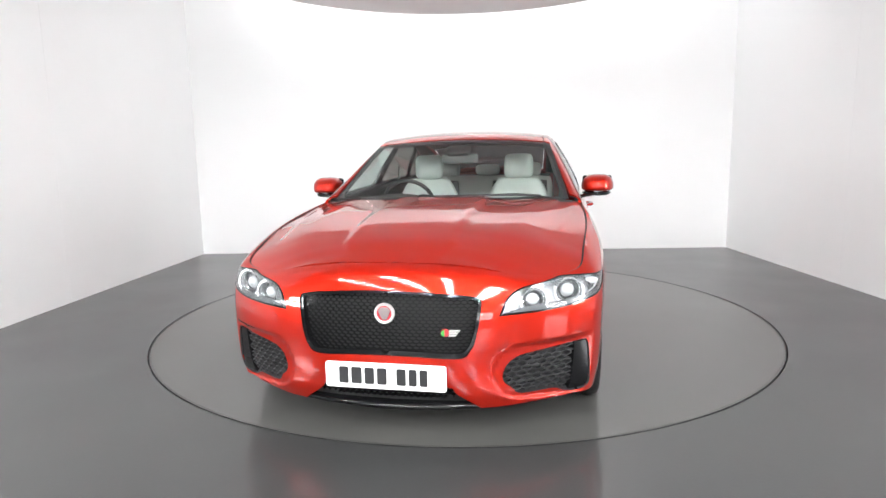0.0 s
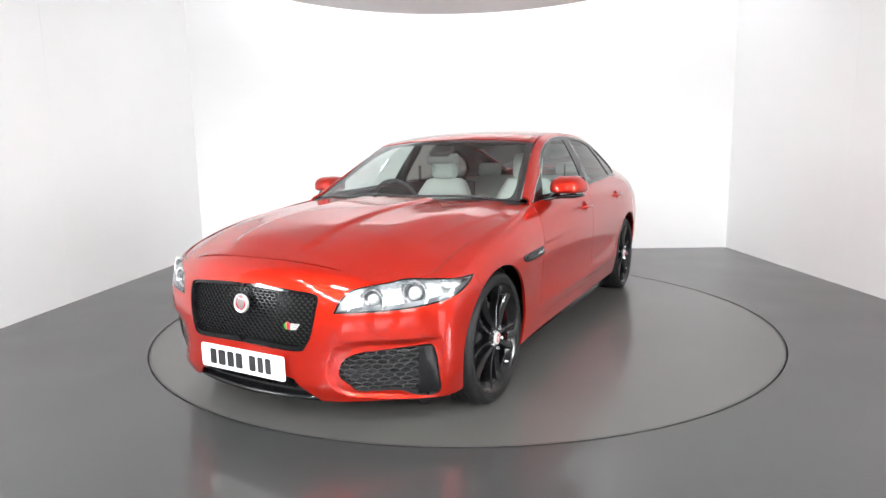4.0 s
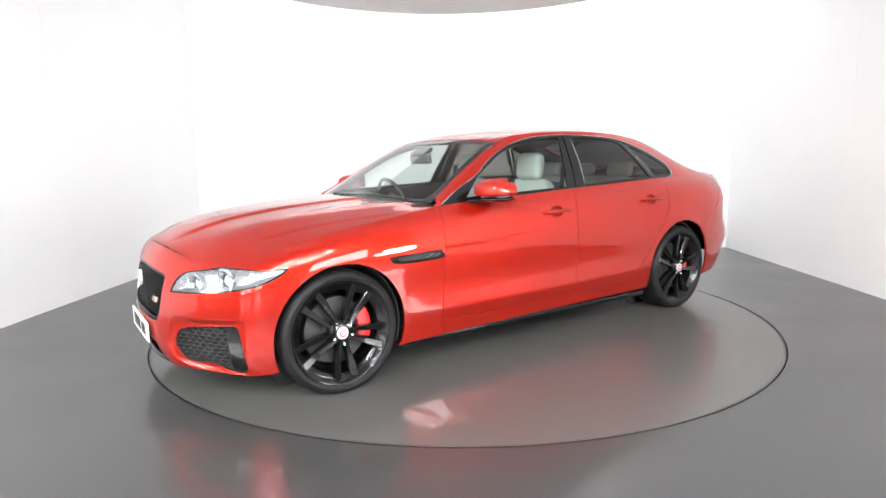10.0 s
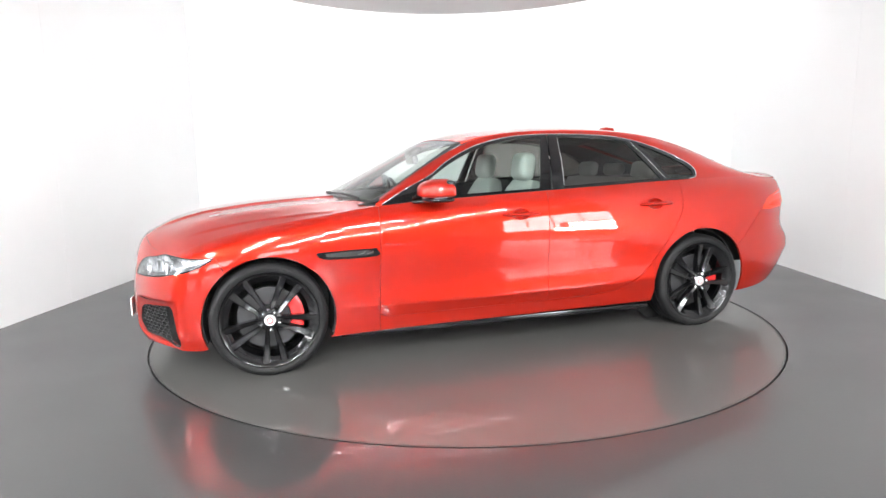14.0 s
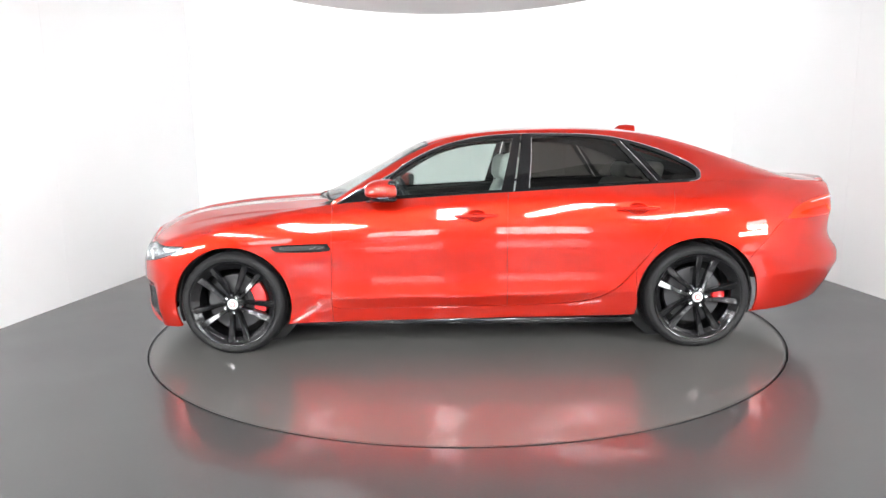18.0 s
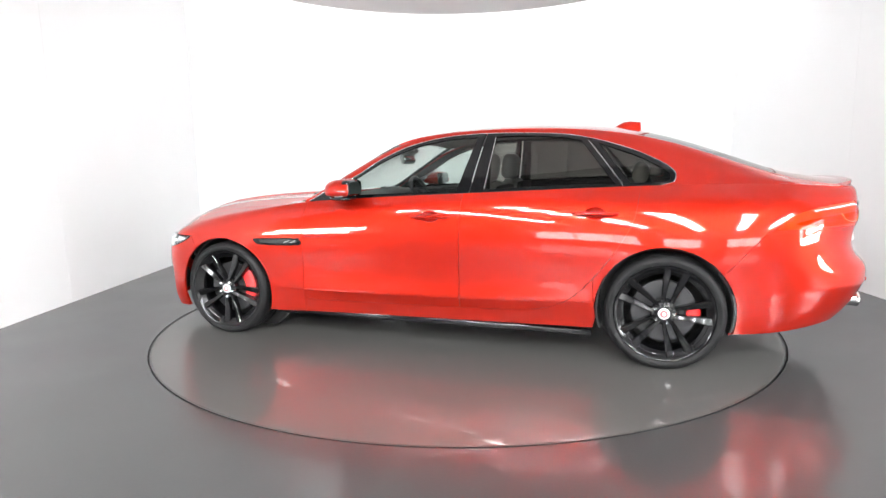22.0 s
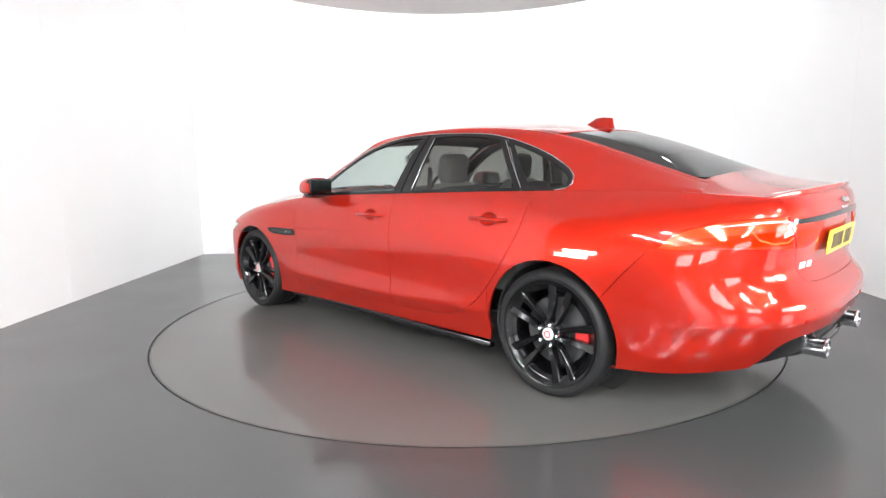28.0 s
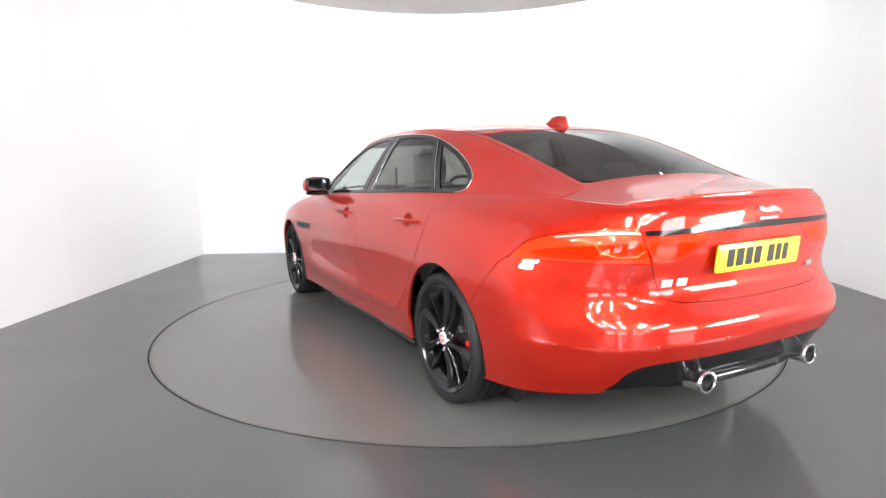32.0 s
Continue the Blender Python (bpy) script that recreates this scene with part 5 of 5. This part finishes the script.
def build_wheel(turn, reach):
    w = new("wheel", None)
    w.parent = car
    part("tyre", tyre_mesh(), RUBBER, w, "low-profile black tyre", 35)
    part("rim", lathe(rim_profile(), 96), RIM_BLACK, w, "gloss black alloy rim", 40)
    for k in range(5):
        for tw in (-12.5, 12.5):
            part("spoke", spoke(turn + 72 * k, tw), RIM_BLACK, w, "", 25)
    part("hub", lathe([(.001, -.004), (.052, -.005), (.066, -.014), (.070, -.05), (.001, -.05)], 40), RIM_BLACK, w, "", 40)
    part("centre_cap", lathe([(.001, .006), (.026, .006), (.031, .004), (.033, -.004), (.001, -.004)], 32), SILVER_FACE, w, "chrome and red centre cap", 40)
    part("cap_disc", lathe([(.013, .0075), (.019, .0075), (.020, .005), (.013, .005)], 28), EMBLEM_RED, w, "", 40)
    for k in range(5):
        a = radians(turn + 72 * k)
        part("wheel_nut", lathe([(.001, .006), (.0075, .008), (.0105, .003), (.0105, -.012), (.001, -.012)], 10), CHROME, w, "", 40, pose(-math.cos(a) * .054, .001, math.sin(a) * .054))
    part("valve", tube([(-.15, -.02, -.17), (-.155, -.004, -.175)], .004, 8), CHROME, w, "", 40)
    part("brake_disc", lathe([(.075, -.085), (.180, -.085), (.180, -.115), (.075, -.115)], 64), DISC_IRON, w, "worn iron brake disc", 40)
    part("disc_bell", lathe([(.001, -.062), (.070, -.062), (.078, -.075), (.078, -.12), (.001, -.12)], 40), DISC_IRON, w, "", 40)
    cal = bmesh.new()
    rows = []
    for a in np.linspace(-10 - reach * .3, 12 + reach, 9):
        ca, sa = -math.cos(radians(a)), math.sin(radians(a))
        rows.append([cal.verts.new((ca * r, y, sa * r)) for r, y in ((.120, -.075), (.125, -.060), (.178, -.055), (.198, -.065), (.198, -.13), (.120, -.13))])
    for a, b in zip(rows, rows[1:]):
        for i in range(6):
            j = (i + 1) % 6
            cal.faces.new((a[i], a[j], b[j], b[i]))
    cal.faces.new(rows[0])
    cal.faces.new(rows[-1][::-1])
    bmesh.ops.recalc_face_normals(cal, faces=cal.faces[:])
    cal.normal_update()
    part("caliper", cal, CALIPER, w, "red brake caliper", 35)
    return w


for sx in (1.48, -1.48):
    for s in (1, -1):
        w = build_wheel(*((-85.5, 28) if sx > 0 else (-68.5, 4)))
        w.matrix_basis = pose(sx, .897, HUB_Z) if s > 0 else pose(sx, -.897, HUB_Z, 0, 0, 180)
    for s in (1, -1):
        bm = lathe([(.366, .60), (.376, .60), (.378, .835), (.368, .835)], 64)
        bmesh.ops.bisect_plane(bm, geom=bm.verts[:] + bm.edges[:] + bm.faces[:], plane_co=(0, 0, -.12), plane_no=(0, 0, -1), clear_outer=True)
        bm.normal_update()
        part("arch_liner", bm, BLACK_MATT, car, "", 40, pose(sx * 1.0 + (.0 if sx > 0 else 0) - .005 * (1 if sx > 0 else -1), 0, .328, 0, 0, 0 if s > 0 else 180))
        part("arch_wall", lathe([(.001, .60), (.39, .60), (.39, .585), (.001, .585)], 40), BLACK_MATT, car, "", 40, pose(sx, 0, .328, 0, 0, 0 if s > 0 else 180))

# ---- underbody and cabin fittings ----
part("underbody", box_bm(3.7, 1.14, .12, .02, 2, pose(.10, 0, .245)), BLACK_MATT, car, "", 40)
part("underbody_middle", box_bm(2.05, 1.62, .10, .02, 2, pose(0, 0, .23)), BLACK_MATT, car, "", 40)
part("engine_bay", box_bm(1.0, 1.10, .42, .05, 2, pose(1.55, 0, .47)), BLACK_MATT, car, "", 40)
part("bulkhead", box_bm(.30, 1.44, .52, .06, 2, pose(.78, 0, .55)), BLACK_MATT, car, "", 40)
part("boot_floor", box_bm(.9, 1.10, .42, .05, 2, pose(-1.90, 0, .58)), BLACK_MATT, car, "", 40)
INNER = cat(run(NV, u_at(.80, NV), u_at(-1.7, NV), 30), [(u_at(-1.7, 5), 5.0)], side([(-1.05, .62), (-1.0, .32)]), side([(.0, .30), (.78, .30)]))
both("door_lining", sheet(FLANK, INNER, (), 0.05, 0.0, 0.0, -0.030), LEATHER_DARK, PAIR, ("black door lining",) * 2)

us = np.linspace(u_at(.80, NV), u_at(-1.46, NV), 40)
belt = FLANK.at(us, np.full(40, float(NV))) - FLANK.normal(us, np.full(40, float(NV))) * .022
for s in (1, -1):
    part("belt_seal", tube([(p[0], s * p[1], p[2]) for p in belt], .017, 8), BLACK_PLASTIC, car, "", 60)

dash = bmesh.new()
rows = []
for y in np.linspace(-.74, .74, 31):
    c = .05 * (abs(y) / .74) ** 2
    rows.append([dash.verts.new((x - c * 1.6, y, z)) for x, z in ((1.00, .955), (.86, .972), (.70, .968 + .030 * math.exp(-((y + .36) / .20) ** 2)), (.58, .945 + .030 * math.exp(-((y + .36) / .20) ** 2)), (.52, .90), (.54, .78), (.66, .62))])
for a, b in zip(rows, rows[1:]):
    for i in range(6):
        dash.faces.new((a[i], a[i + 1], b[i + 1], b[i]))
bmesh.ops.recalc_face_normals(dash, faces=dash.faces[:])
dash.normal_update()
part("dashboard", dash, LEATHER_DARK, car, "black padded dashboard", 50)
sw = part("steering_wheel", lathe([(.185 + .014 * math.cos(a), .014 * math.sin(a)) for a in np.linspace(0, 2 * math.pi, 11)[:-1]], 40, "Z"), LEATHER_DARK, car, "black leather steering wheel", 60, facing((.42, -.36, .905), (-1, 0, .42)))
part("airbag_pad", lathe([(.001, .02), (.06, .016), (.075, 0), (.06, -.02), (.001, -.02)], 24, "Z"), BLACK_PLASTIC, sw, "", 60)
for a in (0, 180, 270):
    part("wheel_spoke", tube([(math.cos(radians(a)) * .06, math.sin(radians(a)) * .06, 0), (math.cos(radians(a)) * .18, math.sin(radians(a)) * .18, 0)], .014, 8, True, .6), BLACK_PLASTIC, sw, "", 60)


def cushion(sx, sy, sz, r, puff=0.0, seg=5):
    """A stuffed block: rounded box, a little swollen."""
    bm = bmesh.new()
    bmesh.ops.create_cube(bm, size=1)
    bmesh.ops.subdivide_edges(bm, edges=bm.edges[:], cuts=seg, use_grid_fill=True)
    for v in bm.verts:
        q = Vector((v.co.x * sx, v.co.y * sy, v.co.z * sz))
        c = Vector((max(-sx / 2 + r, min(sx / 2 - r, q.x)), max(-sy / 2 + r, min(sy / 2 - r, q.y)), max(-sz / 2 + r, min(sz / 2 - r, q.z))))
        d = q - c
        if d.length > 1e-6:
            q = c + d.normalized() * r
        k = (1 - (2 * v.co.y) ** 2) * (1 - (2 * v.co.z) ** 2)
        q.x += math.copysign(puff * k, v.co.x)
        v.co = q
    bm.normal_update()
    return bm


def seat_shape(front=True):
    """Backrest with side bolsters."""
    bm = cushion(.13, .50, .62, .055, .012, 8)
    for v in bm.verts:
        t = (v.co.z + .31) / .62
        v.co.y *= .92 + .10 * math.sin(math.pi * t) - .22 * max(0, t - .72) / .28
        if v.co.x > 0:
            v.co.x += .045 * (abs(v.co.y) / .25) ** 3 * (1 - max(0, t - .75) * 3)
    bm.normal_update()
    return bm


for s in (1, -1):
    seat = new("front_seat", None)
    seat.parent = car
    tagged(seat, "pale grey leather front seat with headrest")
    seat.matrix_basis = pose(-.10, s * .372, 0)
    part("seat_cushion", cushion(.52, .50, .15, .06, 0, 6), LEATHER, seat, "", 60, pose(.08, 0, .50, 0, -8, 0))
    part("backrest", seat_shape(), LEATHER, seat, "", 60, pose(-.20, 0, .76, 0, -14, 0))
    part("headrest", cushion(.11, .235, .20, .05, .008, 6), LEATHER, seat, "", 60, pose(-.24, 0, 1.158, 0, -8, 0))
    for k in (1, -1):
        part("headrest_post", tube([(-.262, .055 * k, 1.0), (-.245, .055 * k, 1.10)], .006, 8), CHROME, seat, "", 60)
    part("headrest_collar", box_bm(.03, .15, .022, .006, 2, pose(-.262, 0, 1.052)), BLACK_PLASTIC, seat, "", 40)
    part("seat_back_shell", cushion(.05, .46, .60, .02, 0, 5), LEATHER_DARK, seat, "", 60, pose(-.285, 0, .75, 0, -14, 0))

rs = new("rear_seat", None)
rs.parent = car
tagged(rs, "pale grey leather rear bench")
part("bench_cushion", cushion(.50, 1.26, .16, .06, 0, 6), LEATHER, rs, "", 60, pose(-.88, 0, .50))
part("bench_back", cushion(.16, 1.26, .58, .06, .01, 6), LEATHER, rs, "", 60, pose(-1.20, 0, .78, 0, -22, 0))
for y in (.40, 0, -.40):
    part("headrest", cushion(.09, .24, .13 if y else .10, .04, .005, 5), LEATHER, rs, "", 60, pose(-1.335, y, 1.115, 0, -12, 0))
part("parcel_shelf", box_bm(.62, 1.20, .02, .006, 2, pose(-1.72, 0, 1.045)), LEATHER_DARK, car, "", 40)
part("centre_console", cushion(1.0, .20, .26, .04, 0, 4), LEATHER_DARK, car, "", 60, pose(.12, 0, .56))
whole("headlining", sheet(ROOF, cat([(3.05, 0.0), (3.05, 3.7)], [(u, 3.7) for u in np.linspace(3.5, 7.1, 8)], [(7.2, 0.0)]), (), 0.06, 0.0, 0.0, -0.035), LEATHER_DARK, car, "dark roof lining")
mir = part("rear_view_mirror", cushion(.035, .255, .072, .017, 0, 5), CABIN_GREY, car, "black interior rear-view mirror", 60, pose(.40, .01, 1.225, 0, 12, 0))
part("mirror_glass", box_bm(.002, .225, .05, 0, 1, pose(-.0185, 0, 0)), CHROME, mir)
part("camera_housing", cushion(.11, .17, .045, .02, 0, 4), BLACK_PLASTIC, car, "", 60, pose(.385, 0, 1.278, 0, 30, 0))
for s in (1, -1):
    part("seat_belt", tube([(-.40, s * .655, 1.17), (-.38, s * .65, .95), (-.33, s * .62, .70)], .022, 6, True, .1), BLACK_PLASTIC, car, "", 60)

# ---- door furniture ----
# Mirror colour lowered to stand for the dark reflection in the door mirrors.
DARK_MIRROR = material("mirror_dark_reflection", (0.16, 0.17, 0.18), 0.03, 1.0)
for pars, spot in zip((front_doors, rear_doors), HANDLES):
    v, f, n = cup_bowl(*spot)
    both("handle_cup", (v, f, v * 0 + np.array([0, 1.0, 0])) if n is not None else (v, f, None), PAINT, pars)
for s, fd, rd in zip((1, -1), front_doors, rear_doors):
    for par, (x, z) in zip((fd, rd), HANDLES):
        uv = side([(x, z)])
        y = float(FLANK.at(uv[:, 0], uv[:, 1])[0, 1])
        h = part("door_handle", tube([(x + .124, s * (y + .004), z), (x + .108, s * (y + .024), z + .001), (x + .06, s * (y + .034), z + .002), (x - .04, s * (y + .035), z + .003), (x - .108, s * (y + .024), z + .003), (x - .130, s * (y + .002), z + .003)], [.011, .0165, .0180, .0180, .0165, .010], 12, True, .6), PAINT, par, "red door handle", 60)
    # mirror
    mr = new("door_mirror", None)
    mr.parent = fd
    tagged(mr, "red door mirror with black base")
    shell = bmesh.new()
    bmesh.ops.create_uvsphere(shell, u_segments=40, v_segments=24, radius=1)
    for v in shell.verts:
        x, y, z = v.co
        X = .468 + (.134 * abs(x) ** .70 if x > 0 else -.034 * abs(x) ** .5)
        Y = .950 + .106 * abs(y) ** .62 * (1 if y > 0 else -1)
        Z = 1.030 + (.078 * abs(z) ** .68 if z > 0 else -.036 * abs(z) ** .5)
        Z -= .014 * max(0, y) ** 2 * (z > 0) + .010 * max(0, -y) ** 2 * (z > 0)
        X -= .055 * max(0, y) ** 2 + .02 * max(0, z) ** 2
        v.co = (X, s * Y, Z)
    bmesh.ops.recalc_face_normals(shell, faces=shell.faces[:])
    shell.normal_update()
    part("mirror_shell", shell, PAINT, mr, "", 60)
    base = bmesh.new()
    bmesh.ops.create_uvsphere(base, u_segments=32, v_segments=12, radius=1)
    for v in base.verts:
        x, y, z = v.co
        v.co = (.470 + .105 * abs(x) ** .7 * (1 if x > 0 else -.5) - .05 * max(0, y) ** 2, s * (.945 + .094 * abs(y) ** .7 * (1 if y > 0 else -1)), .984 + .020 * z)
    base.normal_update()
    part("mirror_base", base, BLACK_GLOSS, mr, "", 60)
    part("mirror_arm", tube([(.60, s * .825, .965), (.55, s * .87, .972), (.49, s * .93, .980)], [.022, .020, .022], 12, True, .6), BLACK_GLOSS, mr, "", 60)
    part("indicator", tube([(.565, s * .925, .998), (.545, s * .975, .999), (.505, s * 1.015, 1.001), (.45, s * 1.037, 1.004)], [.006, .009, .009, .006], 8), LAMP_WHITE, mr, "white indicator strip", 60)
    part("mirror_bezel", box_bm(.052, .190, .098, .016, 3, pose(.428, s * .948, 1.050)), BLACK_GLOSS, mr, "", 40)
    part("mirror_glass", box_bm(.004, .170, .080, .0015, 1, pose(.401, s * .948, 1.049)), DARK_MIRROR, mr)

fin = bmesh.new()
rows = []
for t, (x, hgt, w) in enumerate(((-1.135, .002, .012), (-1.17, .022, .024), (-1.21, .050, .028), (-1.26, .062, .026), (-1.325, .064, .018), (-1.328, .030, .024), (-1.33, .0, .028))):
    zb = float(np.interp(-x, [1.1, 1.2, 1.3, 1.4], [1.421, 1.411, 1.397, 1.378])) - .006
    rows.append([fin.verts.new((x, y, zb + z)) for y, z in ((-w, 0), (-w * .7, hgt * .5), (-w * .22, hgt * .95), (0, hgt), (w * .22, hgt * .95), (w * .7, hgt * .5), (w, 0))])
for a, b in zip(rows, rows[1:]):
    for i in range(6):
        fin.faces.new((a[i], a[i + 1], b[i + 1], b[i]))
bmesh.ops.recalc_face_normals(fin, faces=fin.faces[:])
fin.normal_update()
part("roof_aerial", fin, PAINT, car, "red shark-fin aerial", 50)

for s in (1, -1):
    ex = part("exhaust_tip", lathe([(.0345, .004), (.037, -.002), (.043, -.003), (.0470, .001), (.0480, .008), (.0450, .016), (.0440, .14), (.038, .14), (.0345, .012)], 40, "X"), CHROME, car, "chrome exhaust tailpipe", 40, pose(-2.588, s * .330, .350, 0, 0, 0) @ Matrix.Diagonal((1, 1.08, .96, 1)))
    part("pipe_bore", lathe([(.001, .05), (.030, .046), (.0335, .012), (.0343, .014), (.0343, .055), (.001, .055)], 32, "X"), BLACK_MATT, ex, "", 40)
    part("wiper", tube([(1.02, s * .05 - .1, .997), (.93, s * .3 + .15, 1.0), (.90, s * .34 + .25, .99)], .008, 8), BLACK_PLASTIC, car, "black windscreen wiper", 60)
cowl = bmesh.new()
rows = []
for y in np.linspace(-.78, .78, 31):
    b = .205 * (abs(y) / .78) ** 2
    rows.append([cowl.verts.new((x - b, y, z - .02 * (abs(y) / .78) ** 2)) for x, z in ((1.10, .962), (1.07, .972), (1.02, .978), (.98, .974))])
for a, b in zip(rows, rows[1:]):
    for i in range(3):
        cowl.faces.new((a[i], a[i + 1], b[i + 1], b[i]))
bmesh.ops.recalc_face_normals(cowl, faces=cowl.faces[:])
cowl.normal_update()
part("scuttle_panel", cowl, BLACK_PLASTIC, car, "black plastic scuttle below the windscreen", 50)

AXIS_OFF = (0.0059, 0.0572)


def car_pose(t):
    a = -99.445 - 4.4016 * t
    c, s = math.cos(radians(a)), math.sin(radians(a))
    return pose(c * AXIS_OFF[0] - s * AXIS_OFF[1], s * AXIS_OFF[0] + c * AXIS_OFF[1], 0.0, 0, 0, a)


def motions():
    walk(turntable, [(t, pose(0, 0, 0, 0, 0, -99.445 - 4.4016 * t)) for t in range(0, 33)])
    walk(car, [(t, car_pose(t)) for t in range(0, 33)])


motions()
